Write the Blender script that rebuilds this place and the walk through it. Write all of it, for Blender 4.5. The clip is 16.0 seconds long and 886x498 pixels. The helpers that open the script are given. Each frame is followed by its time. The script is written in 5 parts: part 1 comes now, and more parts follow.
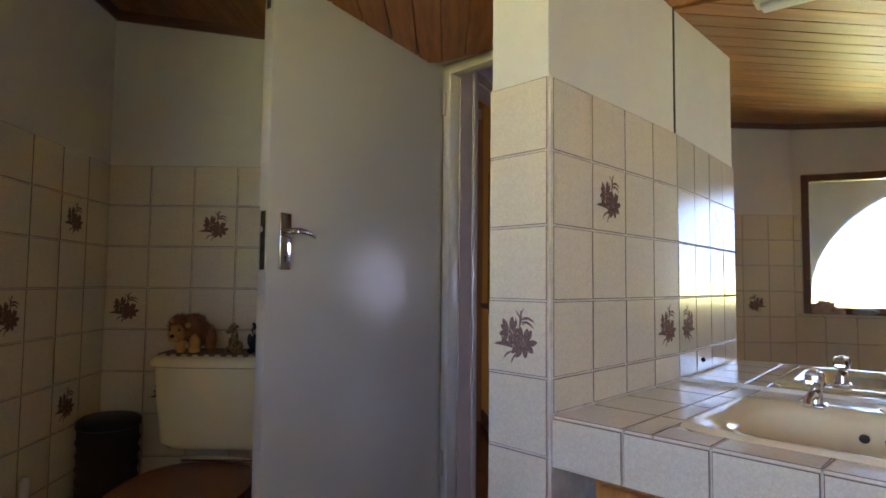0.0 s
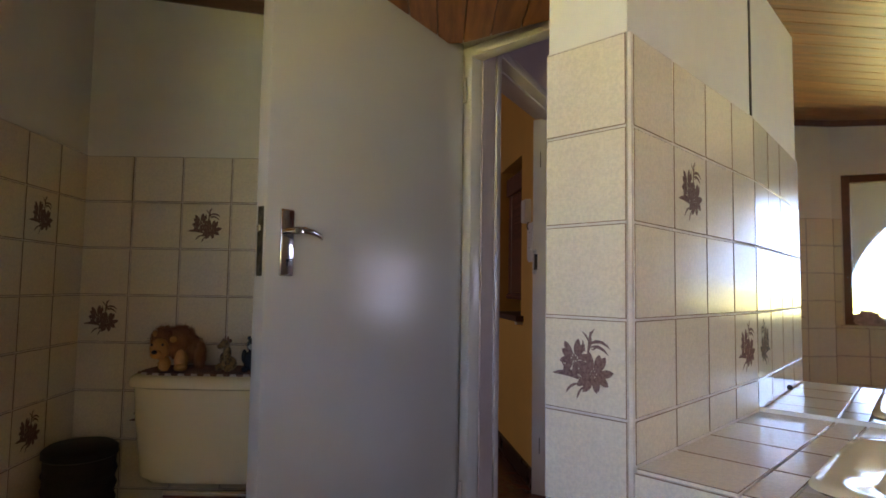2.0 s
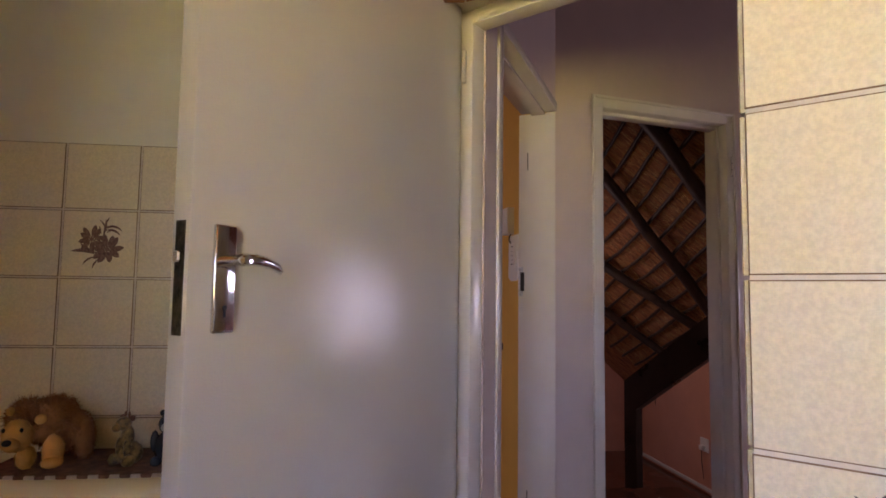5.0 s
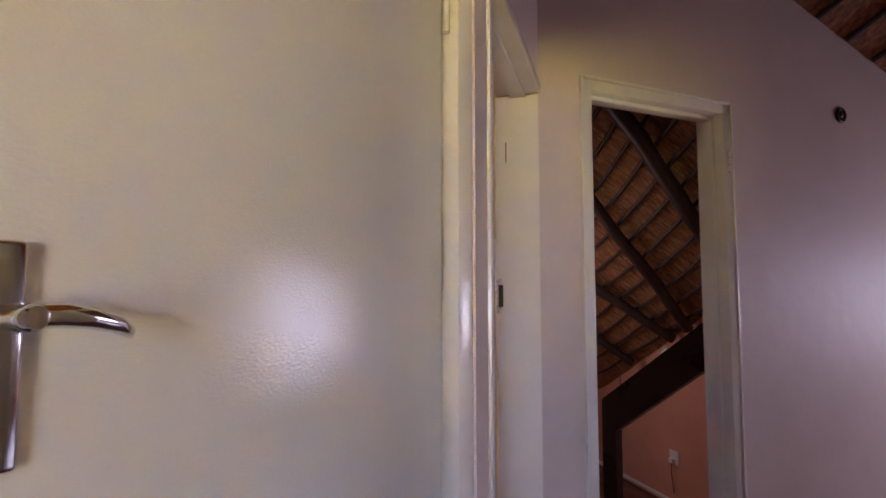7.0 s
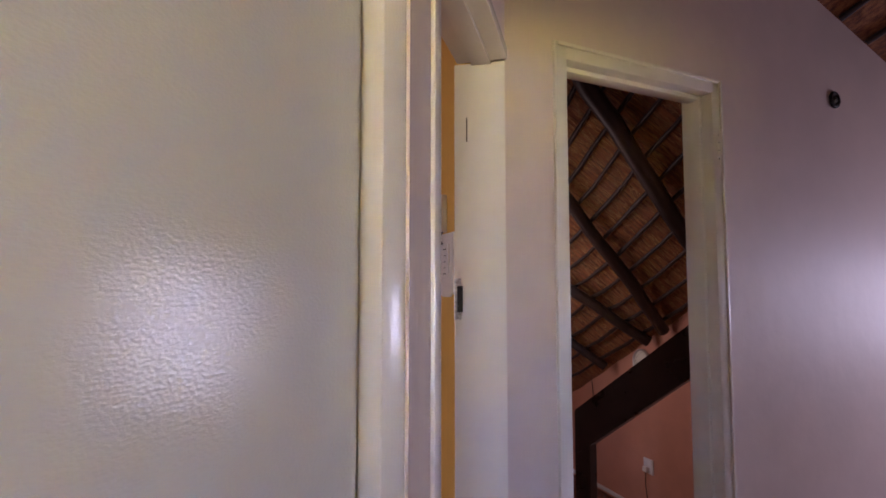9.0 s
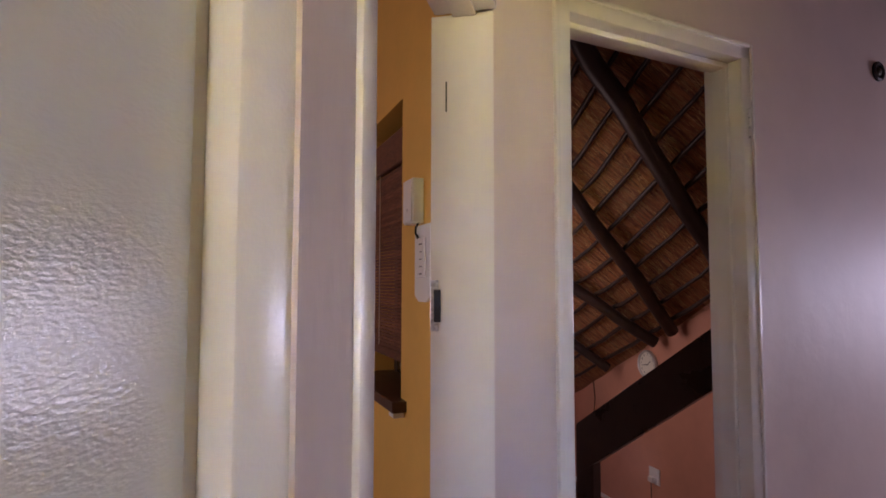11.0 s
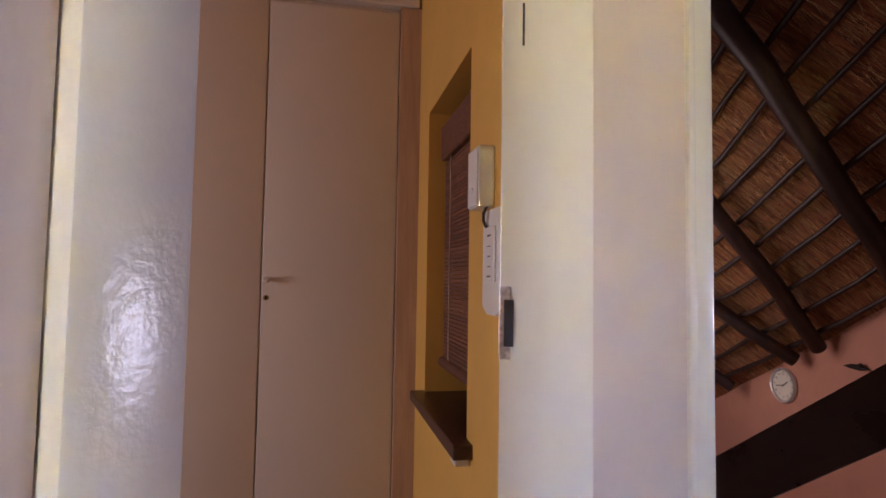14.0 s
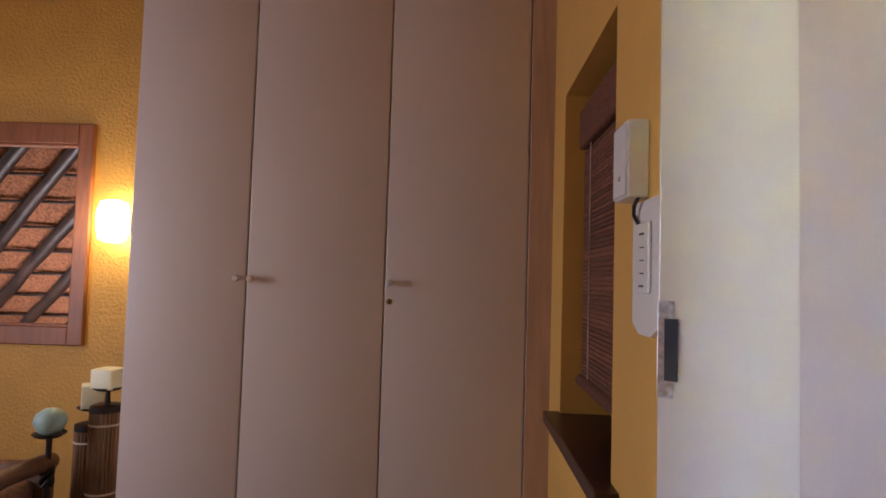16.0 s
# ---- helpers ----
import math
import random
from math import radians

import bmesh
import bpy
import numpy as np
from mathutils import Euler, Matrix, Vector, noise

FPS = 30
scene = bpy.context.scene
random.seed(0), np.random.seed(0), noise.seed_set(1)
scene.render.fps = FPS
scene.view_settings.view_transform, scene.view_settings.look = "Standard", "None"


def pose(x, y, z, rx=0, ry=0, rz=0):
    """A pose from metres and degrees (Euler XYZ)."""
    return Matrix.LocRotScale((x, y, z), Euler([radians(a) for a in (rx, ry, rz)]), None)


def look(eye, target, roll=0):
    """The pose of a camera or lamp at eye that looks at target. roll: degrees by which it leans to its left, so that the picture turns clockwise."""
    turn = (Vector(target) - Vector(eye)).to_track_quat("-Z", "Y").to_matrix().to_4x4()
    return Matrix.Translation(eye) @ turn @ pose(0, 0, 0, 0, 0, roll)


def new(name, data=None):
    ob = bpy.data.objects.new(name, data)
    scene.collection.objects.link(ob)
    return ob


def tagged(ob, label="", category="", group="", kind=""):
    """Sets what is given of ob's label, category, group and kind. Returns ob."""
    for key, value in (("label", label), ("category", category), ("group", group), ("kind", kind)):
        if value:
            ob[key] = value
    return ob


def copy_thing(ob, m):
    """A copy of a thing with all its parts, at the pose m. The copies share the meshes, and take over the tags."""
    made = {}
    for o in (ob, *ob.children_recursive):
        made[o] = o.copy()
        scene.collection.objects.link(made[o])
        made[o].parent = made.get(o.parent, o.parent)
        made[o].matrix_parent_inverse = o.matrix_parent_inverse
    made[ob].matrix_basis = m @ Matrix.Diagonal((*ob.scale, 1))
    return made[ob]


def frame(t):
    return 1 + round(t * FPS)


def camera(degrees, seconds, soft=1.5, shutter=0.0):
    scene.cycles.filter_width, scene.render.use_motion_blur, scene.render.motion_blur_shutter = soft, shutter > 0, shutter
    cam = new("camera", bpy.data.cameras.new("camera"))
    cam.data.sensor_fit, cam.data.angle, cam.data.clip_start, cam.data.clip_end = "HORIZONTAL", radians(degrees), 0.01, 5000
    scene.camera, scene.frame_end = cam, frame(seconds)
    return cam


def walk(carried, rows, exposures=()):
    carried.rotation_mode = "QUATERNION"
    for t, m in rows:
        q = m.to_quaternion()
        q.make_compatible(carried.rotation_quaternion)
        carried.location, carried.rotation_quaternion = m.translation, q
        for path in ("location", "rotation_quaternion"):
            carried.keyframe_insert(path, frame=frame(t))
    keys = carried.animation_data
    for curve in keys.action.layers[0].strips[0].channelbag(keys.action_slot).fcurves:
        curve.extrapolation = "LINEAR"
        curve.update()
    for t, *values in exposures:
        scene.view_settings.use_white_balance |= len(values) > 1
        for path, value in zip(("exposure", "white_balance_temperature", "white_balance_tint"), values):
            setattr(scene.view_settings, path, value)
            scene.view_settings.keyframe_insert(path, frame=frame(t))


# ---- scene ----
cam = camera(75.2, 16.0, soft=1.7)
PATH = [
    (0, (-0.001, -0.012, 1.101), (-0.004, 1.985, 1.217), 0.6),
    (0.5, (-0.026, 0.042, 1.11), (-0.028, 2.038, 1.228), 0.7),
    (1, (-0.045, 0.093, 1.111), (-0.048, 2.089, 1.231), 0.8),
    (1.5, (-0.058, 0.168, 1.109), (-0.06, 2.164, 1.234), 0.8),
    (2, (-0.081, 0.244, 1.113), (-0.077, 2.24, 1.244), 0.9),
    (2.5, (-0.102, 0.326, 1.119), (-0.086, 2.322, 1.252), 0.9),
    (3, (-0.133, 0.415, 1.123), (-0.094, 2.41, 1.261), 0.9),
    (3.5, (-0.173, 0.51, 1.151), (-0.103, 2.504, 1.294), 0.9),
    (4, (-0.207, 0.589, 1.174), (-0.091, 2.58, 1.32), 0.8),
    (4.5, (-0.226, 0.664, 1.191), (-0.054, 2.651, 1.337), 0.9),
    (5, (-0.231, 0.749, 1.201), (-0.007, 2.731, 1.35), 0.8),
    (7.5, (-0.237, 1.304, 1.266), (0.204, 3.249, 1.421), -0.1),
    (8, (-0.194, 1.385, 1.266), (0.278, 3.322, 1.42), -0.1),
    (8.5, (-0.138, 1.456, 1.269), (0.354, 3.389, 1.421), 0.0),
    (9, (-0.096, 1.524, 1.274), (0.405, 3.455, 1.424), 0.0),
    (9.5, (-0.061, 1.6, 1.282), (0.446, 3.529, 1.425), 0.0),
    (12, (0.145, 2.022, 1.32), (0.624, 3.96, 1.437), 0.2),
    (12.5, (0.184, 2.106, 1.325), (0.612, 4.056, 1.442), 0.3),
    (13, (0.203, 2.151, 1.327), (0.551, 4.117, 1.443), 0.5),
    (13.5, (0.204, 2.193, 1.33), (0.456, 4.173, 1.444), 0.7),
    (14, (0.21, 2.262, 1.325), (0.379, 4.252, 1.438), 0.9),
    (14.5, (0.225, 2.332, 1.326), (0.296, 4.328, 1.437), 1.1),
    (15, (0.233, 2.385, 1.33), (0.181, 4.381, 1.441), 1.4),
    (15.5, (0.228, 2.423, 1.333), (0.045, 4.412, 1.44), 1.6),
    (16, (0.228, 2.467, 1.338), (-0.075, 4.441, 1.444), 1.7),
]
walk(cam, [(t, look(eye, target, roll)) for t, eye, target, roll in PATH], exposures=[(0.0, -0.58, 6000, 20), (2.5, -0.45, 6300, 23), (3.5, -0.3, 6400, 27), (5.0, 0.1, 6800, 33), (7.5, 0.55, 6500, 31), (9.5, 0.7, 6350, 30), (12.0, 0.98, 6500, 28), (12.5, 1.15, 6500, 28), (14.0, 1.2, 6250, 24), (16.0, 1.1, 5750, 19)])

# ---- plan: the corner of the tiled nib, and the wall lines ----
FLOOR = 0.05
LIV_FLOOR = -0.58
NIB = Vector((0.207, 1.13, 0))
S_DIR = Vector((math.cos(radians(45.5)), math.sin(radians(45.5)), 0))     # towards the mirror wall
N_DIR = Vector((-S_DIR.y, S_DIR.x, 0))                                    # along it, towards the doorway


def uv(u, v, z=0.0):
    p = NIB + u * S_DIR + v * N_DIR
    return Vector((p.x, p.y, z))


def along(p, angle, d, z=0.0):
    return Vector((p[0] + d * math.cos(radians(angle)), p[1] + d * math.sin(radians(angle)), z))


def base(p, q, z=0.0):
    """Local x from p to q, y to the left of it (into the room), z up."""
    return Matrix.Translation((p[0], p[1], z)) @ Matrix.Rotation(math.atan2(q[1] - p[1], q[0] - p[0]), 4, "Z")


HALL_A, HALL_B = (0.062, 2.3235), (0.55, 3.22)          # wall with the bedroom door
LIV_ANG = 12.5                                       # wall with the living-room door, from HALL_B
WIN_P = (-1.06, -0.04)
WIN_ANG = -60.0
MIR_ANG = 137.7                                      # the mirror stands two degrees off square to the nib
YEL_P, YEL_ANG = (0.432, 3.31), 96.7                 # yellow wall with the blind

# ---- light ----
world = bpy.data.worlds.new("world")
scene.world = world
world.use_nodes = True
wn = world.node_tree
sky = wn.nodes.new("ShaderNodeTexSky")
sky.sky_type, sky.sun_disc = "NISHITA", False
sky.sun_elevation, sky.sun_rotation = radians(48), radians(230)
wn.links.new(sky.outputs[0], wn.nodes["Background"].inputs[0])
wn.nodes["Background"].inputs[1].default_value = 0.1


def area(name, at, to, sx, sy, power, colour):
    d = bpy.data.lights.new(name, "AREA")
    d.shape, d.size, d.size_y, d.energy, d.color = "RECTANGLE", sx, sy, power, colour
    ob = new(name, d)
    ob.matrix_world = look(at, to)
    return ob


area("hall_window_light", (4.72, 3.16, 1.22), (3.0, 3.2, 0.15), 1.7, 0.52, 31, (0.74, 0.77, 1.0))
# Added lamp that brightens thatch and terracotta wall; its window is assumed.
area("living_fill_light", (0.86, 5.6, 1.1), (2.3, 5.3, 0.8), 1.3, 1.2, 4.9, (1.0, 0.80, 0.74))
area("bedroom_window_light", (-2.95, 3.2, 1.4), (-0.4, 4.1, 1.3), 1.0, 1.2, 10.8, (0.95, 0.93, 1.0))
# Added lamp aimed up at the far thatch; no source there is known.
area("far_thatch_fill_light", (-3.4, 6.0, 0.3), (-3.1, 7.2, 2.2), 1.6, 0.8, 25, (1.0, 0.92, 0.85))
bulb = bpy.data.lights.new("lamp_bulb", "POINT")
bulb.energy, bulb.color, bulb.shadow_soft_size = 3, (1.0, 0.72, 0.32), 0.05


# ---- materials ----
def mat(name, colour, rough=0.6, metal=0.0, vary=0.0, scale=6.0, fine=0.0, bump=0.0, bump_scale=60.0, stretch=(1, 1, 1), rand=0.0, dark=None, coat=0.0, spec=0.5):
    m = bpy.data.materials.new(name)
    m.use_nodes = True
    n, l = m.node_tree.nodes, m.node_tree.links
    b = n["Principled BSDF"]
    b.inputs["Roughness"].default_value, b.inputs["Metallic"].default_value = rough, metal
    b.inputs["Coat Weight"].default_value = coat
    b.inputs["Specular IOR Level"].default_value = spec
    tc = n.new("ShaderNodeTexCoord")
    mp = n.new("ShaderNodeMapping")
    mp.inputs["Scale"].default_value = stretch
    l.new(tc.outputs["Object"], mp.inputs[0])
    col = n.new("ShaderNodeMix")
    col.data_type = "RGBA"
    d = dark or tuple(c * (1 - vary) for c in colour)
    col.inputs[6].default_value, col.inputs[7].default_value = (*d, 1), (*colour, 1)
    big = n.new("ShaderNodeTexNoise")
    big.inputs["Scale"].default_value, big.inputs["Detail"].default_value, big.inputs["Roughness"].default_value = scale, 6, 0.6
    l.new(mp.outputs[0], big.inputs[0])
    small = n.new("ShaderNodeTexNoise")
    small.inputs["Scale"].default_value, small.inputs["Detail"].default_value = bump_scale, 4
    l.new(mp.outputs[0], small.inputs[0])
    ramp = n.new("ShaderNodeMapRange")
    ramp.inputs[1].default_value, ramp.inputs[2].default_value = 0.36, 0.64
    l.new(big.outputs["Fac"], ramp.inputs[0])
    l.new(ramp.outputs[0], col.inputs[0])
    last = col.outputs[2]
    if fine or rand:
        hsv = n.new("ShaderNodeHueSaturation")
        add = n.new("ShaderNodeMath")
        add.operation = "MULTIPLY_ADD"
        add.inputs[1].default_value, add.inputs[2].default_value = 2 * fine, 1 - fine
        l.new(small.outputs["Fac"], add.inputs[0])
        top = add.outputs[0]
        if rand:
            info = n.new("ShaderNodeObjectInfo")
            geo = n.new("ShaderNodeNewGeometry")
            two = n.new("ShaderNodeMath")
            two.operation = "ADD"
            l.new(info.outputs["Random"], two.inputs[0])
            l.new(geo.outputs["Random Per Island"], two.inputs[1])
            fr = n.new("ShaderNodeMath")
            fr.operation = "FRACT"
            l.new(two.outputs[0], fr.inputs[0])
            mr = n.new("ShaderNodeMapRange")
            mr.inputs[3].default_value, mr.inputs[4].default_value = 1 - rand, 1 + rand
            l.new(fr.outputs[0], mr.inputs[0])
            mul = n.new("ShaderNodeMath")
            mul.operation = "MULTIPLY"
            l.new(top, mul.inputs[0])
            l.new(mr.outputs[0], mul.inputs[1])
            top = mul.outputs[0]
        l.new(top, hsv.inputs["Value"])
        l.new(last, hsv.inputs["Color"])
        last = hsv.outputs[0]
    l.new(last, b.inputs["Base Color"])
    rr = n.new("ShaderNodeMapRange")
    rr.inputs[3].default_value, rr.inputs[4].default_value = max(0.02, rough * 0.85), min(1, rough * 1.15)
    l.new(big.outputs["Fac"], rr.inputs[0])
    l.new(rr.outputs[0], b.inputs["Roughness"])
    if bump:
        bp = n.new("ShaderNodeBump")
        bp.inputs["Strength"].default_value, bp.inputs["Distance"].default_value = min(1, bump), 0.004 * max(1, bump)
        l.new(small.outputs["Fac"], bp.inputs["Height"])
        l.new(bp.outputs[0], b.inputs["Normal"])
    return m


TILE = mat("tile_glaze", (0.80, 0.715, 0.52), 0.19, vary=0.13, scale=230, fine=0.05, bump=0.05, bump_scale=90, rand=0.025, spec=0.38)
TILE_RIM = mat("tile_rim", (0.30, 0.19, 0.11), 0.25, vary=0.45, scale=40)
GROUT = mat("grout", (0.74, 0.66, 0.53), 0.85, vary=0.25, scale=20, bump=0.2, bump_scale=300)
PRINT = mat("flower_print", (0.26, 0.165, 0.135), 0.15, dark=(0.12, 0.066, 0.056), scale=210)
PLASTER = mat("white_plaster", (0.80, 0.775, 0.66), 0.75, vary=0.05, scale=4, fine=0.03, bump=0.25, bump_scale=22)
HALL_PAINT = mat("hall_paint", (0.65, 0.525, 0.45), 0.52, vary=0.07, scale=3, fine=0.03, bump=0.6, bump_scale=10, spec=0.45)
BRUSHED = mat("brushed_hall_paint", (0.65, 0.525, 0.45), 0.5, vary=0.07, scale=3, fine=0.03, bump=0.7, bump_scale=28, stretch=(1, 1, 0.3), spec=0.35)
YELLOW = mat("yellow_paint", (0.74, 0.43, 0.09), 0.6, vary=0.10, scale=3, fine=0.04, bump=0.25, bump_scale=30)
YELLOW_ROUGH = mat("yellow_roughcast", (0.64, 0.36, 0.065), 0.55, vary=0.12, scale=4, fine=0.05, bump=2.2, bump_scale=55)
PINK = mat("terracotta_paint", (0.62, 0.30, 0.20), 0.7, vary=0.10, scale=3, fine=0.04, bump=0.3, bump_scale=16)
DOOR_PAINT = mat("door_enamel", (0.66, 0.63, 0.54), 0.09, vary=0.05, scale=2.5, fine=0.02, bump=0.15, bump_scale=260, stretch=(0.6, 1, 1.2), spec=0.5)
FRAME_PAINT = mat("frame_enamel", (0.76, 0.69, 0.585), 0.20, vary=0.06, scale=5, fine=0.02, bump=0.09, bump_scale=260)
WARD_PAINT = mat("wardrobe_paint", (0.74, 0.66, 0.58), 0.38, vary=0.04, scale=2, fine=0.02, bump=0.06, bump_scale=90)
PINE = mat("varnished_pine", (0.36, 0.135, 0.038), 0.42, vary=0.45, scale=3, fine=0.12, bump=0.12, bump_scale=24, stretch=(12, 1, 12), rand=0.16, spec=0.3)
CORNICE = mat("dark_cornice", (0.16, 0.06, 0.025), 0.3, vary=0.4, scale=5, stretch=(1, 10, 10))
PINE_EDGE = mat("pine_board", (0.56, 0.38, 0.26), 0.45, vary=0.2, scale=4, stretch=(12, 12, 1), bump=0.1, bump_scale=30)
CAB_WOOD = mat("orange_pine", (0.55, 0.22, 0.05), 0.35, vary=0.4, scale=5, stretch=(12, 12, 1))
DARK_WOOD = mat("dark_timber", (0.035, 0.017, 0.010), 0.28, vary=0.5, scale=5, bump=0.3, bump_scale=26)
POLE = mat("gum_pole", (0.046, 0.020, 0.011), 0.46, vary=0.6, scale=7, fine=0.2, bump=0.5, bump_scale=20, stretch=(1, 1, 0.25))
SILL = mat("stained_sill", (0.060, 0.022, 0.016), 0.38, vary=0.2, scale=5, bump=0.05, stretch=(1, 8, 8))
FRAME_WOOD = mat("orange_brown_wood", (0.30, 0.105, 0.035), 0.42, vary=0.3, scale=6, stretch=(8, 8, 1), bump=0.06)
SATIN = mat("scuffed_steel", (0.66, 0.66, 0.68), 0.32, metal=1.0, vary=0.45, scale=110, bump=0.08, bump_scale=150)
RED_WOOD = mat("red_brown_wood", (0.15, 0.05, 0.022), 0.35, vary=0.35, scale=6, stretch=(1, 10, 10), bump=0.08)
CERAMIC = mat("cream_ceramic", (0.80, 0.69, 0.40), 0.07, vary=0.02, scale=3)
CHROME = mat("chrome", (0.75, 0.75, 0.76), 0.10, metal=1.0, vary=0.08, scale=30)
DULL_METAL = mat("worn_lock_metal", (0.10, 0.085, 0.055), 0.45, metal=0.7, vary=0.7, scale=60, bump=0.6, bump_scale=90)
BLACK = mat("black_plastic", (0.012, 0.011, 0.010), 0.5, vary=0.3, scale=10)
CANE = mat("brown_cane", (0.17, 0.085, 0.042), 0.5, vary=0.4, scale=20, bump=0.7, bump_scale=70, stretch=(1, 1, 3))
WICKER = mat("dark_wicker", (0.030, 0.018, 0.012), 0.55, vary=0.5, scale=20, bump=0.7, bump_scale=70, stretch=(1, 1, 3))
WHITE_PLASTIC = mat("white_plastic", (0.78, 0.76, 0.72), 0.35, vary=0.04, scale=8)
SEAT_BROWN = mat("brown_seat", (0.23, 0.085, 0.035), 0.35, vary=0.3, scale=4, bump=0.15)
FUR = mat("plush_fur", (0.34, 0.145, 0.05), 0.95, vary=0.3, scale=30, rand=0.25)
FUR_LIGHT = mat("plush_face", (0.62, 0.33, 0.09), 0.95, vary=0.15, scale=40, rand=0.15)
SPOTTED = mat("spotted_glaze", (0.40, 0.27, 0.09), 0.3, scale=75, dark=(0.03, 0.022, 0.016), vary=0.9)
BLUE_GLAZE = mat("dark_blue_glaze", (0.035, 0.045, 0.065), 0.25, vary=0.4, scale=30)
CLOTH = mat("brown_cloth", (0.24, 0.12, 0.075), 0.95, vary=0.5, scale=50, bump=0.6, bump_scale=200)
CLOTH_PALE = mat("pale_cloth", (0.62, 0.52, 0.40), 0.95, vary=0.2, scale=50)
WAX = mat("ivory_wax", (0.80, 0.78, 0.52), 0.45, vary=0.06, scale=20)
WAX_TEAL = mat("teal_wax", (0.36, 0.52, 0.46), 0.4, vary=0.25, scale=18)
BAMBOO = mat("bamboo_slats", (0.26, 0.14, 0.06), 0.5, vary=0.4, scale=14, rand=0.25, stretch=(1, 1, 0.3))
BLIND = mat("woven_blind", (0.22, 0.085, 0.045), 0.85, vary=0.4, scale=30, fine=0.15, bump=0.4, bump_scale=140, stretch=(1, 1, 4), rand=0.25)
IRON = mat("wrought_iron", (0.03, 0.022, 0.018), 0.5, metal=0.5, vary=0.4, scale=30, bump=0.4)
SHELL = mat("pink_shell", (0.55, 0.38, 0.33), 0.6, vary=0.35, scale=40, bump=0.8, bump_scale=60)
STONE = mat("grey_green_stone", (0.36, 0.40, 0.37), 0.5, vary=0.3, scale=25)
FLOOR_TILE = mat("red_floor", (0.17, 0.065, 0.04), 0.25, vary=0.35, scale=6, fine=0.06, bump=0.1, bump_scale=30)
RENDERED = mat("outside_render", (0.42, 0.40, 0.37), 0.9, vary=0.12, scale=5, bump=0.4, bump_scale=30)
SOIL = mat("garden_soil", (0.20, 0.19, 0.11), 0.95, vary=0.4, scale=2, bump=0.5)


def thatch_mat():
    m = mat("thatch", (0.42, 0.155, 0.055), 0.8, scale=10, dark=(0.14, 0.045, 0.02), fine=0.35, bump=1.6, bump_scale=70, stretch=(6, 0.6, 6))
    return m


THATCH = thatch_mat()


def simple(name, **kw):
    m = bpy.data.materials.new(name)
    m.use_nodes = True
    for k, v in kw.items():
        m.node_tree.nodes["Principled BSDF"].inputs[k.replace("_", " ")].default_value = v
    return m


MIRROR = simple("mirror_glass", Base_Color=(0.90, 0.92, 0.91, 1), Metallic=1.0, Roughness=0.015)
CLEAR = simple("clear_acrylic", Base_Color=(1, 1, 1, 1), Roughness=0.03, Transmission_Weight=1.0, IOR=1.45)
FROST = simple("frosted_pane", Base_Color=(0.96, 0.97, 0.96, 1), Roughness=0.20, Transmission_Weight=1.0, IOR=1.1)
GLOW = simple("lamp_glow", Base_Color=(1, 0.85, 0.55, 1), Emission_Color=(1.0, 0.78, 0.40, 1), Emission_Strength=11.0)
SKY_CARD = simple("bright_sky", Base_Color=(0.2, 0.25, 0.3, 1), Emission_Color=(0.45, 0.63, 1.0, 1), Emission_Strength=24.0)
# Emissive stand-in for yellow-green light bounced up from an unseen lawn.
LAWN_GLOW = simple("lawn_glow_emitter", Base_Color=(0.10, 0.13, 0.03, 1), Emission_Color=(1.0, 0.93, 0.30, 1), Emission_Strength=20.0)


# ---- building helpers ----
def mesh_of(name, bm, *mats, smooth=None):
    me = bpy.data.meshes.new(name)
    bmesh.ops.recalc_face_normals(bm, faces=bm.faces)
    bm.to_mesh(me)
    bm.free()
    for m in mats:
        me.materials.append(m)
    if smooth:
        me.polygons.foreach_set("use_smooth", [True] * len(me.polygons))
        me.set_sharp_from_angle(angle=radians(smooth))
    return me


def part(name, bm, material, parent, label="", m=None, smooth=None):
    mats = material if isinstance(material, (list, tuple)) else [material]
    ob = new(name, mesh_of(name, bm, *mats, smooth=smooth))
    ob.parent = parent
    if m is not None:
        ob.matrix_local = m
    if label:
        tagged(ob, label)
    return ob


def thing(name, m, label, category, group="", kind="", bm=None, material=None, smooth=None):
    mats = material if isinstance(material, (list, tuple)) else [material]
    ob = new(name, mesh_of(name, bm, *mats, smooth=smooth) if bm else None)
    ob.matrix_world = m
    return tagged(ob, label, category, group, kind)


def box(bm, x0, x1, y0, y1, z0, z1, bevel=0.0, seg=2, mi=0):
    r = bmesh.ops.create_cube(bm, size=1.0)
    for v in r["verts"]:
        v.co = Vector(((x0 + x1) / 2 + v.co.x * (x1 - x0), (y0 + y1) / 2 + v.co.y * (y1 - y0), (z0 + z1) / 2 + v.co.z * (z1 - z0)))
    faces = {f for v in r["verts"] for f in v.link_faces}
    for f in faces:
        f.material_index = mi
    if bevel:
        edges = list({e for v in r["verts"] for e in v.link_edges})
        bmesh.ops.bevel(bm, geom=edges, offset=bevel, segments=seg, affect="EDGES", profile=0.5, material=-1)
    return bm


def BM():
    return bmesh.new()


def bx(x0, x1, y0, y1, z0, z1, bevel=0.0, seg=2):
    return box(BM(), x0, x1, y0, y1, z0, z1, bevel, seg)


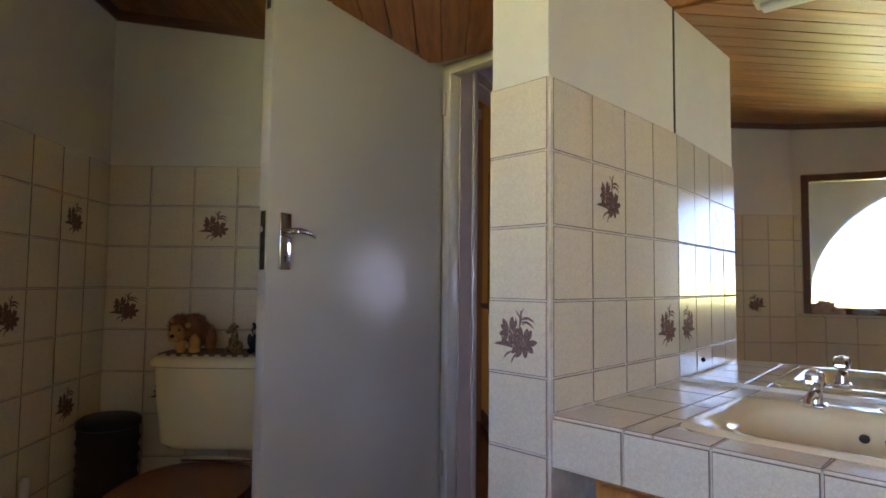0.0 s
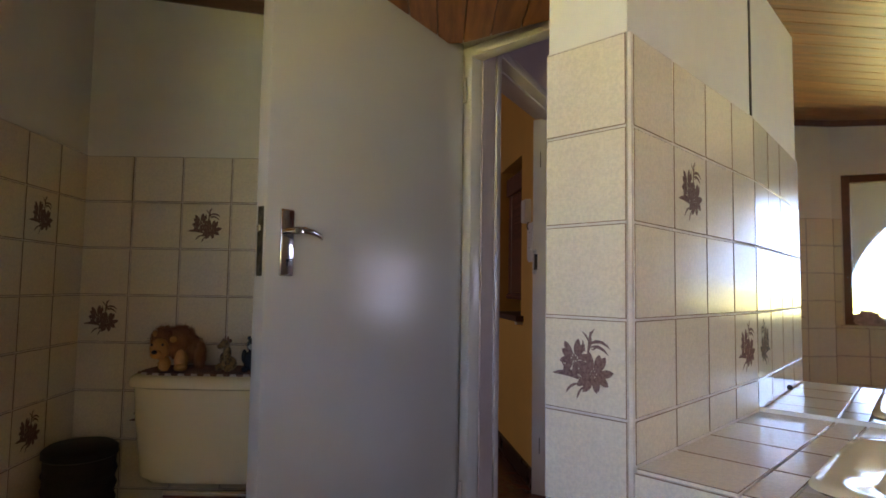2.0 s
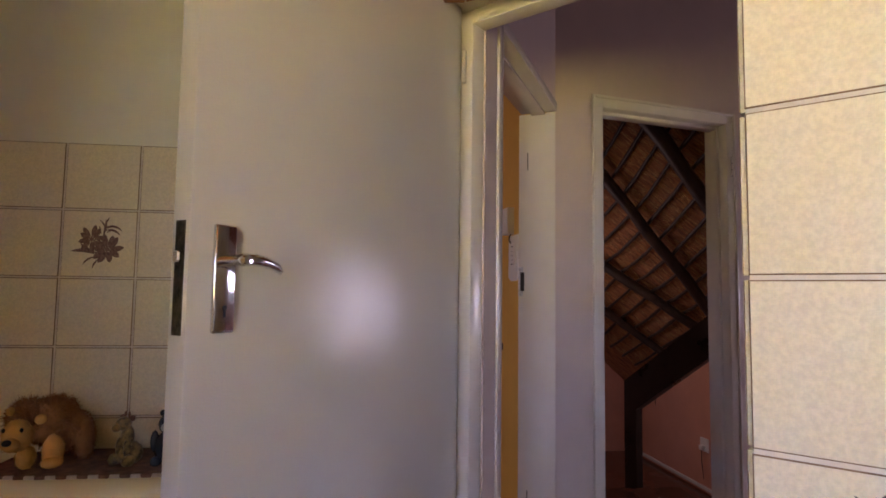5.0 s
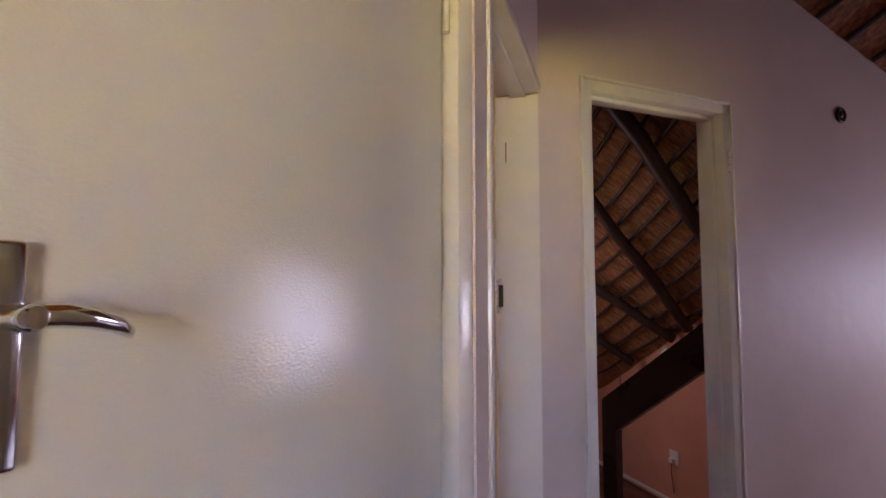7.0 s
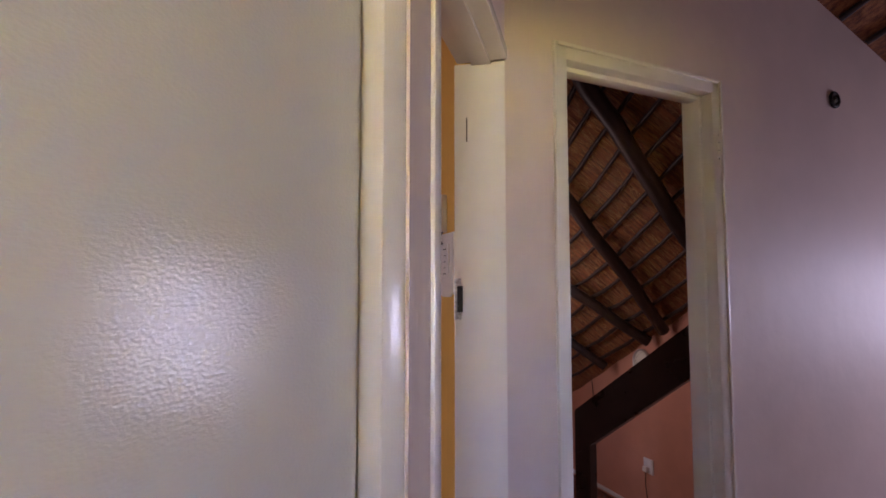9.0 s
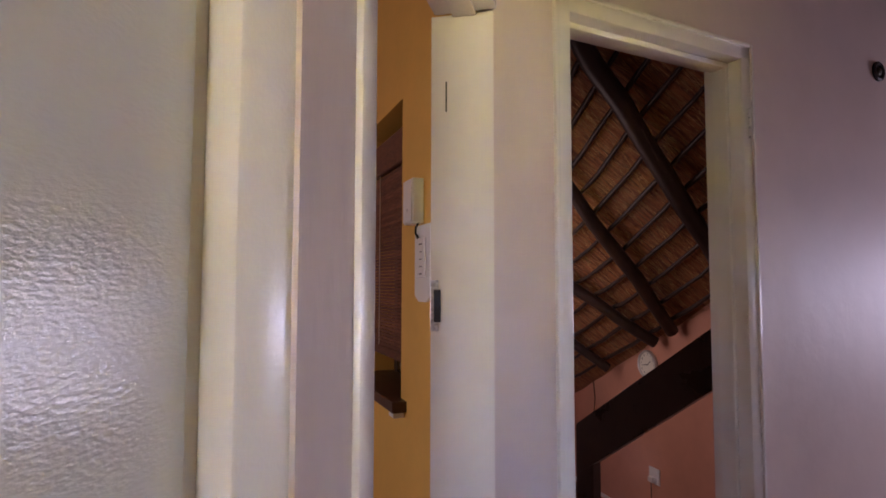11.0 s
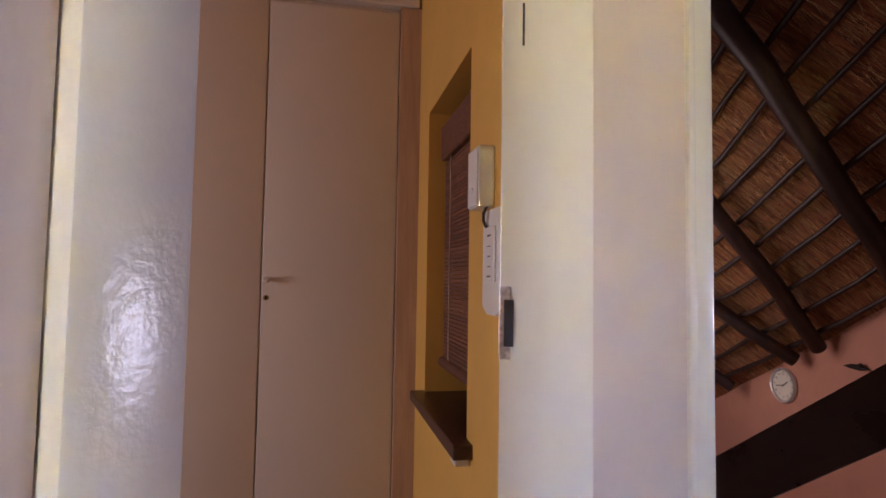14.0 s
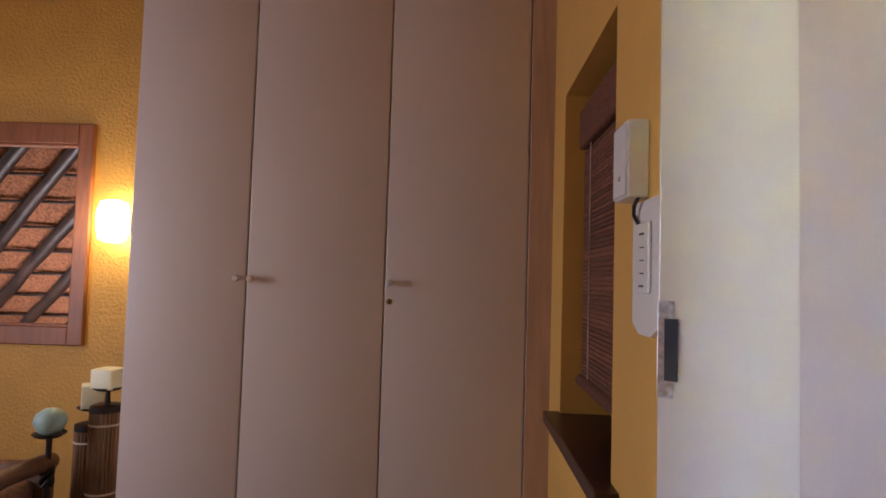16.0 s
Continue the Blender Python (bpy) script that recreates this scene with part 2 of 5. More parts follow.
def prism(bm, pts, z0, z1):
    """Upright prism over plan points; z1 may be a list, one height a point."""
    tops = z1 if isinstance(z1, (list, tuple)) else [z1] * len(pts)
    lo = [bm.verts.new((p[0], p[1], z0)) for p in pts]
    hi = [bm.verts.new((p[0], p[1], h)) for p, h in zip(pts, tops)]
    bm.faces.new(lo[::-1])
    bm.faces.new(hi)
    for i in range(len(pts)):
        j = (i + 1) % len(pts)
        bm.faces.new((lo[i], lo[j], hi[j], hi[i]))
    return bm


def lathe(bm, profile, n=24, m=Matrix(), mi=0):
    """Profile of (radius, height) turned about z; open ends are closed with a fan."""
    rings = []
    for r, z in profile:
        if r < 1e-5:
            rings.append([bm.verts.new(m @ Vector((0, 0, z)))])
        else:
            rings.append([bm.verts.new(m @ Vector((r * math.cos(2 * math.pi * i / n), r * math.sin(2 * math.pi * i / n), z))) for i in range(n)])
    for a, b in zip(rings, rings[1:]):
        for i in range(n):
            j = (i + 1) % n
            q = [a[i % len(a)], a[j % len(a)], b[j % len(b)], b[i % len(b)]]
            q = list(dict.fromkeys(q))
            if len(q) > 2:
                bm.faces.new(q).material_index = mi
    for ring in (rings[0], rings[-1]):
        if len(ring) > 2:
            bm.faces.new(ring).material_index = mi
    return bm


def tube(bm, pts, radii, n=10, mi=0):
    pts = [Vector(p) for p in pts]
    if not isinstance(radii, (list, tuple)):
        radii = [radii] * len(pts)
    rings = []
    for k, p in enumerate(pts):
        d = (pts[min(k + 1, len(pts) - 1)] - pts[max(k - 1, 0)]).normalized()
        a = d.orthogonal().normalized() if k == 0 else (rings_a - d * d.dot(rings_a)).normalized()
        rings_a = a
        b = d.cross(a)
        rings.append([bm.verts.new(p + radii[k] * (math.cos(2 * math.pi * i / n) * a + math.sin(2 * math.pi * i / n) * b)) for i in range(n)])
    for r, s in zip(rings, rings[1:]):
        for i in range(n):
            j = (i + 1) % n
            bm.faces.new((r[i], r[j], s[j], s[i])).material_index = mi
    bm.faces.new(rings[0][::-1]).material_index = mi
    bm.faces.new(rings[-1]).material_index = mi
    return bm


def blob(bm, centre, size, mi=0, rough=0.0, sub=2, m=Matrix()):
    r = bmesh.ops.create_icosphere(bm, subdivisions=sub, radius=1.0)
    for v in r["verts"]:
        k = 1 + rough * noise.noise(v.co * 2.3 + Vector(centre) * 9)
        v.co = m @ Vector([c + s * x * k for c, s, x in zip(centre, size, v.co)])
    for f in {f for v in r["verts"] for f in v.link_faces}:
        f.material_index = mi
    return bm


def wall(name, p, q, z0, z1, th, label, material, openings=()):
    """A wall whose room side runs from p to q with the room to the left; openings (a, b, low, high) go right through."""
    m = base(p, q)
    length = math.dist(p[:2], q[:2])
    za, zb = z1 if isinstance(z1, tuple) else (z1, z1)
    top = lambda x: za + (zb - za) * x / length
    bm = BM()
    cuts = sorted({0.0, length, *[o[0] for o in openings], *[o[1] for o in openings]})
    for a, b in zip(cuts, cuts[1:]):
        spans = [(z0, None)]
        for o in openings:
            if o[0] <= a + 1e-6 and b <= o[1] + 1e-6:
                spans = [(z0, o[2]), (o[3], None)]
        for lo, hi in spans:
            if hi is not None and hi - lo < 1e-4:
                continue
            h = [top(a), top(b), top(b), top(a)] if hi is None else hi
            prism(bm, [(a, 0), (b, 0), (b, -th), (a, -th)], lo, h)
    bmesh.ops.remove_doubles(bm, verts=bm.verts, dist=1e-5)
    return thing(name, m, label, "wall", kind="structure", bm=bm, material=material)


# ---- tiles: one shared mesh a size ----
PITCH = 0.1512
TILE_TOP = 1.52
tile_meshes = {}


def tile_mesh(w, h):
    key = (round(w, 3), round(h, 3))
    if key not in tile_meshes:
        x, z, t, r = w / 2 - 0.0021, h / 2 - 0.0021, 0.006, 0.0013
        ring = lambda i, y: [(-x + i, y, -z + i), (x - i, y, -z + i), (x - i, y, z - i), (-x + i, y, z - i)]
        vs = ring(0, 0.0005) + ring(0, t - 0.0012) + ring(r, t) + ring(r + 0.0008, t)
        fs = [(12, 13, 14, 15)]
        mats = [0]
        for k in range(3):
            for i in range(4):
                j = (i + 1) % 4
                fs.append((4 * k + i, 4 * k + j, 4 * k + 4 + j, 4 * k + 4 + i))
                mats.append(1 if k == 1 else 0)
        me = bpy.data.meshes.new("tile")
        me.from_pydata(vs, [], [f[::-1] for f in fs])
        me.materials.append(TILE)
        me.materials.append(TILE_RIM)
        me.polygons.foreach_set("material_index", mats)
        tile_meshes[key] = me
    return tile_meshes[key]


def flower_mesh():
    """Two blown roses with curled leaves and a sprig, printed flat on a tile."""
    bm = BM()
    rnd = random.Random(5)

    def petal(cx, cz, ang, length, width, bend=0.0, y=0.0):
        n = 6
        left, right = [], []
        for i in range(n + 1):
            k = i / n
            a = ang + bend * k
            px, pz = cx + length * k * math.cos(a), cz + length * k * math.sin(a)
            w = width * math.sin(math.pi * min(1, k * 0.86 + 0.08)) ** 0.8
            if i == n:
                w *= 0.3
            left.append((px - w * math.sin(a), pz + w * math.cos(a)))
            right.append((px + w * math.sin(a), pz - w * math.cos(a)))
        ring = [bm.verts.new((x, y, z)) for x, z in left + right[::-1]]
        bm.faces.new(ring)

    for cx, cz, r, k in ((0.018, -0.012, 0.031, 10), (-0.016, 0.010, 0.027, 9)):
        for i in range(k):
            a = 2 * math.pi * i / k + rnd.uniform(-0.18, 0.18)
            petal(cx + 0.006 * math.cos(a), cz + 0.006 * math.sin(a), a, r * rnd.uniform(0.75, 1.0), r * 0.215, rnd.uniform(-0.2, 0.2), 0.00005 * i)
        for i in range(6):
            a = 2 * math.pi * i / 6 + 0.3
            petal(cx, cz, a, r * 0.30, r * 0.07, 0.5, 0.0006)
    for x, z, a, ln, bend in ((-0.008, -0.022, 2.7, 0.050, 0.35), (-0.004, -0.020, 2.95, 0.042, -0.35), (-0.010, -0.030, 3.3, 0.028, 0.5), (0.000, -0.034, 3.9, 0.024, 0.3),
                              (0.008, 0.020, 1.25, 0.036, 0.2), (0.012, 0.034, 0.75, 0.036, -0.9), (0.014, 0.030, 0.35, 0.032, -0.7), (0.010, 0.038, 1.9, 0.020, 0.3),
                              (0.012, 0.044, 1.3, 0.018, -0.2), (0.004, 0.022, 2.1, 0.020, -0.3), (0.014, 0.026, 0.1, 0.016, 0.5)):
        petal(x, z, a, ln, ln * 0.085, bend, 0.0003)
    for v in bm.verts:
        v.co.x = -v.co.x
    return mesh_of("flower_print", bm, PRINT)


FLOWER = flower_mesh()


def tiling(owner, x0, cols, rows, flowers=(), top=TILE_TOP, first=None, half=None, skip=None, pitch=PITCH):
    """Tiles on a wall's room side: columns from x0, rows down from top. flowers: (column, row). half: height of a last cut row."""
    heights = [PITCH] * rows + ([half] if half else [])
    widths = [first or pitch] + [pitch] * (cols - 1)
    z = top
    for r, h in enumerate(heights):
        x = x0
        for c, w in enumerate(widths):
            if not (skip and skip(x + w / 2, z - h / 2)):
                t = new("tile", tile_mesh(w, h))
                t.parent = owner
                t.matrix_local = Matrix.Translation((x + w / 2 + random.uniform(-0.0004, 0.0004), random.uniform(0.001, 0.002), z - h / 2)) @ Matrix.Rotation(random.uniform(-0.003, 0.003), 4, "Z")
                if (c, r) in flowers:
                    f = new("flower_print", FLOWER)
                    f.parent = t
                    f.matrix_local = Matrix.Translation((0, 0.0065, 0))
                    tagged(f, "brown printed roses with curling leaves")
            x += w
        z -= h


def grout_skin(owner, x0, x1, z0, z1):
    part("grout", bx(x0, x1, 0.0005, 0.0058, z0, z1), GROUT, owner, "beige grout bed between the tiles")


# ================= structure =================
def ceil_z(x, y):
    r = Vector((x, y, 0)) - NIB
    return 1.925 - 0.08 * r.dot(S_DIR) + 0.092 * r.dot(N_DIR)


# floors
bm = BM()
prism(bm, [(-1.6, -2.15), (2.4, -2.15), (5.2, 1.0), (5.2, 4.2), (0.62, 3.30), (0.46, 5.6), (-3.3, 5.6), (-3.3, 2.4), (-1.6, 2.4)], FLOOR - 0.15, FLOOR)
thing("floor", Matrix(), "dark red-brown polished floor of the upper rooms", "floor", kind="structure", bm=bm, material=FLOOR_TILE)
bm = BM()
prism(bm, [(0.6, 3.45), (4.4, 4.2), (4.4, 7.6), (0.6, 7.6)], LIV_FLOOR - 0.03, LIV_FLOOR)
thing("floor_living", Matrix(), "dark red-brown polished floor of the sunken living room", "floor", kind="structure", bm=bm, material=FLOOR_TILE)
for i, (y0, y1, z) in enumerate(((3.7, 4.15, FLOOR - 0.005), (4.15, 4.62, -0.11), (4.62, 4.90, -0.27), (4.90, 5.18, -0.42))):
    thing("step_1" if i == 0 else "step_%d" % (i + 1), Matrix(), "dark red-brown step down into the living room", "step", "steps to the living room", "structure", bx(0.95, 1.62, y0, y1, LIV_FLOOR, z, 0.008), FLOOR_TILE)
bm = BM()
prism(bm, [(-400, -400), (400, -400), (400, 400), (-400, 400)], -0.75, -0.62)
thing("ground", Matrix(), "bare garden soil around the house", "ground", kind="structure", bm=bm, material=SOIL)

# ---- bathroom ----
T_R, T_L, P_END = (-0.24, 2.11), (-1.248, 2.11), WIN_P
wall_toilet = wall("wall_toilet", T_R, T_L, FLOOR, ceil_z(*T_L) + 0.03, 0.12, "white plaster wall with cream tiles below, behind the toilet", PLASTER)
lt = math.dist(T_R, T_L)
grout_skin(wall_toilet, 0.0, lt, FLOOR, TILE_TOP)
tiling(wall_toilet, lt - 6 * 0.1595 - 0.052, 7, 9, {(4, 1), (6, 3), (5, 5), (3, 7)}, top=TILE_TOP + 0.004, first=0.05, half=0.10, pitch=0.1595)
jamb_foot = uv(0.60, 1.06)
wall("wall_behind_door", (jamb_foot.x, jamb_foot.y), T_R, FLOOR, 2.08, 0.12, "white plaster wall beside the door frame", PLASTER)
wall_left = wall("wall_left", T_L, P_END, FLOOR, (ceil_z(*T_L) + 0.03, ceil_z(*P_END) + 0.03), 0.05, "white plaster wall with cream tiles below", PLASTER)
ll = math.dist(T_L, P_END)
grout_skin(wall_left, 0.0, ll, FLOOR, TILE_TOP)
tiling(wall_left, 0.008, 14, 9, {(1, 1), (3, 3), (1, 5), (7, 1), (12, 3), (9, 5)}, top=TILE_TOP + 0.004, half=0.10, pitch=0.1538)
wp0 = along(WIN_P, WIN_ANG, -0.05)
wp1 = along(WIN_P, WIN_ANG, 2.15)
WO = (0.097, 2.05, 0.935, 1.765)
wall_window = wall("wall_window", wp0, wp1, FLOOR, 2.25, 0.10, "white plaster wall with the bathroom window, tiled below", PLASTER, [WO])
grout_skin(wall_window, 0.0, 2.10, FLOOR, WO[2] - 0.006)
tiling(wall_window, 0.052, 13, 5, {(1, 2), (5, 1)}, top=WO[2] - 0.008, half=0.13)
grout_skin(wall_window, 0.05, WO[0], WO[2] - 0.005, TILE_TOP)
tiling(wall_window, 0.052, 1, 3, (), first=0.043, half=TILE_TOP - 3 * PITCH - WO[2])
back_a, back_b = (1.35, -1.35), (2.05, 0.18)
wall("wall_back", wp1, back_a, FLOOR, 2.25, 0.12, "white plaster wall at the end of the bathroom", PLASTER)
wall("wall_right", back_a, back_b, FLOOR, 2.25, 0.12, "white plaster wall beside the vanity", PLASTER)
# mirror wall up to the nib, and the doorway wall beyond it; room sides run towards the doorway
MK = uv(0.6165, 0.0)
wall("wall_mirror", along(MK, MIR_ANG, -2.05), MK, FLOOR, 2.7, 0.05, "white plaster wall carrying the mirror", PLASTER)
D0, D1, DTOP = 0.15, 1.031, 2.036
wall("wall_doorway", uv(0.614, 0.0), uv(0.614, 1.06), FLOOR, 2.7, 0.135, "white plaster wall around the bathroom doorway", PLASTER, [(D0, D1, FLOOR, DTOP)])

# nib wall between the vanity and the doorway
bm = bx(0.0, 0.614, 0.0, 0.146, FLOOR, 2.0)
nib = thing("wall_nib", base(uv(0, 0), uv(1, 0)), "short projecting wall with cream tiles and white plaster above", "wall", kind="structure", bm=bm, material=PLASTER)
face = new("nib_face")
face.parent = nib
face.matrix_local = Matrix.Rotation(math.pi / 2, 4, "Z")
tagged(face, "one column of cream tiles on the end of the nib")
grout_skin(face, 0.0, 0.146, FLOOR, TILE_TOP)
tiling(face, -0.002, 1, 9, {(0, 3), (0, 7)}, half=0.10)
side = new("nib_side")
side.parent = nib
side.matrix_local = Matrix.Translation((0.614, 0, 0)) @ Matrix.Rotation(math.pi, 4, "Z")
tagged(side, "cream tiles on the side of the nib above the vanity")
grout_skin(side, 0.0, 0.614, FLOOR, TILE_TOP)
tiling(side, 0.004, 4, 4, {(2, 1), (0, 3)}, half=TILE_TOP - 4 * PITCH - 0.846)
far_face = new("nib_door_side")
far_face.parent = nib
far_face.matrix_local = Matrix.Translation((0.0, 0.146, 0))
tagged(far_face, "cream tiles on the doorway side of the nib")
tiling(far_face, 0.002, 4, 9, (), half=0.10)

# sloping board ceiling of the bathroom: one mesh of narrow boards along the left wall, cut off at the mirror wall
def board_end(x):
    """Where a board at x meets the mirror wall or the toilet wall."""
    return min(2.23, NIB.y + (0.60 - (x - NIB.x) * S_DIR.x) / S_DIR.y)


bm = BM()
for i in range(44):
    x0 = -1.62 + i * 0.089
    ring = lambda e: [(x0 + 0.0025 - e, -2.1), (x0 + 0.0865 + e, -2.1), (x0 + 0.0865 + e, board_end(x0 + 0.0865)), (x0 + 0.0025 - e, board_end(x0 + 0.0025))]
    lo = [bm.verts.new((x, y, ceil_z(x, y))) for x, y in ring(0.0)]
    ch = [bm.verts.new((x, y, ceil_z(x, y) + 0.014)) for x, y in ring(0.0035)]
    bm.faces.new(lo[::-1])
    bm.faces.new(ch)
    for k in range(4):
        j = (k + 1) % 4
        bm.faces.new((lo[k], lo[j], ch[j], ch[k]))
thing("ceiling", Matrix(), "sloping ceiling of narrow varnished brown pine boards", "ceiling", kind="structure", bm=bm, material=PINE)
bm = BM()
pts = [uv(-2.6, -2.6), uv(0.60, -2.6), uv(0.60, 1.95), uv(-2.6, 1.95)]
prism(bm, [(p.x, p.y) for p in pts], 2.4, 2.45)
for v in bm.verts:
    v.co.z = ceil_z(v.co.x, v.co.y) + (0.016 if v.co.z < 2.42 else 0.07)
thing("ceiling_deck", Matrix(), "dark underlay above the ceiling boards", "ceiling", kind="structure", bm=bm, material=CORNICE)


def cornice(p, q, drop=0.035):
    bm = BM()
    p, q = Vector((p[0], p[1], 0)), Vector((q[0], q[1], 0))
    d = (q - p).normalized()
    n = Vector((-d.y, d.x, 0))
    prof = [(0.001, 0.0), (0.001, -drop), (0.010, -drop), (0.022, -0.010), (0.026, 0.0)]
    ends = []
    for e in (p, q):
        ends.append([bm.verts.new((e + n * a) + Vector((0, 0, ceil_z(e.x, e.y) + 0.002 + z))) for a, z in prof])
    for i in range(len(prof)):
        j = (i + 1) % len(prof)
        bm.faces.new((ends[0][i], ends[0][j], ends[1][j], ends[1][i]))
    bm.faces.new(ends[0])
    bm.faces.new(ends[1][::-1])
    thing("trim", Matrix(), "thin dark stained cornice under the board ceiling", "cornice", "bathroom cornices", "structure", bm, CORNICE)


for p, q in ((T_R, T_L), (T_L, P_END), (wp0, wp1), (wp1, back_a), (back_a, back_b)):
    cornice(p, q)


# ---- door frames: stepped profile of pressed steel ----
def door_frame(name, m, width, height, depth, label, face=0.035, stop=0.012, wall_proud=0.008, left=True, right=True, stops=(0.72, 0.30), bead=0.0):
    """Local x across the opening (0 to width is clear), y through the wall from the room side (0) back to -depth."""
    ob = thing(name, m, label, "door frame", kind="structure")

    def post(x0, x1, sgn):
        bm = BM()
        box(bm, min(x0, x1), max(x0, x1), -depth - wall_proud, wall_proud, FLOOR, height + face, 0.004)
        inner = x1
        box(bm, min(inner, inner + sgn * stop), max(inner, inner + sgn * stop), -depth * stops[0], -depth * stops[1], FLOOR, height, 0.003)
        if bead:
            e = x0 - sgn * 0.002
            box(bm, min(e, e + sgn * bead), max(e, e + sgn * bead), wall_proud - 0.004, wall_proud + 0.007, FLOOR, height + face + 0.002, 0.003)
        return bm
    if left:
        part("jamb", post(-face, 0.0, 1), FRAME_PAINT, ob, smooth=40)
    if right:
        part("jamb", post(width + face, width, -1), FRAME_PAINT, ob, smooth=40)
    bm = BM()
    box(bm, -face if left else 0, width + (face if right else 0), -depth - wall_proud, wall_proud, height + 0.001, height + face, 0.004)
    box(bm, 0.002, width - 0.002, -depth * stops[0], -depth * stops[1], height - stop, height + 0.0005, 0.003)
    if bead:
        box(bm, -face + bead, width + face - bead, wall_proud - 0.004, wall_proud + 0.007, height + face - bead + 0.002, height + face + 0.002, 0.003)
    part("head", bm, FRAME_PAINT, ob, smooth=40)
    return ob


fr = door_frame("door_frame_1", base(uv(0.614, 0.15), uv(0.614, 1.0)), 0.835, 1.99, 0.135, "cream enamel door frame of the bathroom", face=0.046, stop=0.040, wall_proud=0.004, stops=(1.025, 0.58))

# ---- hall ----
hl = math.dist(HALL_A, HALL_B)
BTOP = 2.02
# hall side: room to the right when going from A to B, so the wall runs from B to A
wall_bed = wall("wall_bedroom_door", HALL_B, HALL_A, FLOOR, 4.6, 0.075, "cream plaster wall of the hall with the bedroom doorway", BRUSHED, [(0.0, hl - 0.115, FLOOR, BTOP + 0.042)])
bmat = base(HALL_B, HALL_A)
bq, ap = bmat @ Vector((0.0, -0.0752, 0)), bmat @ Vector((hl - 0.02, -0.0752, 0))
# the thickness on the bedroom side, yellow
im = base(ap, bq)
bm = BM()
lh = (ap - bq).length
for a, b, z0, z1 in ((0.0, 0.095, FLOOR, 3.3), (0.095, lh, BTOP + 0.042, 3.3)):
    box(bm, a, b, 0.0, 0.075, z0, z1)
thing("wall_bedroom_side", im, "yellow plaster wall around the bedroom doorway", "wall", kind="structure", bm=bm, material=YELLOW)
bf = door_frame("door_frame_2", base(HALL_B, HALL_A) @ Matrix.Translation((0, 0, 0)), hl - 0.158, BTOP, 0.150, "glossy cream enamel door frame of the bedroom", face=0.042, stop=0.010, left=False)
# far jamb of the bedroom doorway lies flush with the end of the hall wall
jm = part("jamb", bx(-0.03, 0.0, -0.168, 0.0, FLOOR, BTOP, 0.003), FRAME_PAINT, bf, "cream jamb with a strike plate")
bm = bx(0.0, 0.0022, -0.1675, -0.146, 1.187, 1.318, 0.0008)
strike = part("strike_plate", bm, SATIN, bf, "chrome strike plate")
part("strike_hole", bx(0.0021, 0.0032, -0.158, -0.140, 1.210, 1.294), BLACK, strike)
for z in (1.80, 0.30):
    part("hinge_leaf", bx(0.0, 0.0012, -0.128, -0.124, z - 0.04, z + 0.04), DULL_METAL, bf, "old hinge slot")

# wall with the living-room door; the room lies to the right of B -> outward, so it runs inwards
LEND = along(HALL_B, LIV_ANG, 3.9)
L0, L1, LTOP = 0.207, 1.030, 2.122
liv_top = lambda s: 2.633 - 0.337 * (s - 1.75)
wall_liv = wall("wall_living_door", LEND, HALL_B, LIV_FLOOR, (liv_top(3.9), liv_top(0)), 0.13, "cream plaster wall with lumpy patches and the living-room doorway", HALL_PAINT,
                [(3.9 - L1 + 0.004, 3.9 - L0 - 0.004, FLOOR, LTOP - 0.004)])
lf = door_frame("door_frame_3", base(along(HALL_B, LIV_ANG, L1 - 0.058), HALL_B), L1 - L0 - 0.098, LTOP - 0.056, 0.13, "cream enamel stepped door frame to the living room", face=0.056, stop=0.018, bead=0.014)
bm = BM()
box(bm, -0.034, -0.030, -0.01, 0.0105, 1.80, 1.90)
hg = part("hinge", bm, DULL_METAL, lf, "painted-over steel hinge")
for k in range(3):
    part("hinge_knuckle", lathe(BM(), [(0.006, 0), (0.006, 0.028)], 10, Matrix.Translation((-0.030, 0.012, 1.805 + 0.032 * k))), FRAME_PAINT, hg)
part("strike_plate", bx(L1 - L0 - 0.0995, L1 - L0 - 0.0975, -0.05, -0.02, 1.19, 1.31), DULL_METAL, lf, "dull steel strike plate")

# remaining hall walls
# the back of the mirror wall is the hall side
HEND = (LEND.x + 0.35, LEND.y - 1.7)
hw = wall("wall_hall_end", (HEND[0], HEND[1]), LEND, FLOOR, 4.6, 0.15, "cream plaster wall at the end of the hall with a window", HALL_PAINT, [(0.13, 1.50, 0.62, 1.42)])
wall("wall_hall_back", uv(0.750, -2.9), (HEND[0], HEND[1]), FLOOR, 4.6, 0.1, "cream plaster wall closing the hall", HALL_PAINT)
hm = wall("wall_hall_mirror_back", uv(0.7505, 0.10), uv(0.7505, -2.9), FLOOR, 4.6, 0.002, "cream plaster back of the bathroom wall", HALL_PAINT)
thing("wall_over_door", base(uv(0.7505, 1.06), uv(0.7505, 0.10)), "cream plaster above the bathroom doorway", "wall", kind="structure", bm=bx(0.0, 0.958, 0.0, 0.002, DTOP + 0.02, 4.6), material=HALL_PAINT)


def slab(name, corners, thick, label, material, category="roof", kind="structure"):
    """A sloping slab over four corners of its underside."""
    bm = BM()
    lo = [bm.verts.new(c) for c in corners]
    hi = [bm.verts.new(Vector(c) + Vector((0, 0, thick))) for c in corners]
    bm.faces.new(lo)
    bm.faces.new(hi)
    for i in range(4):
        j = (i + 1) % 4
        bm.faces.new((lo[i], lo[j], hi[j], hi[i]))
    return thing(name, Matrix(), label, category, kind=kind, bm=bm, material=material)


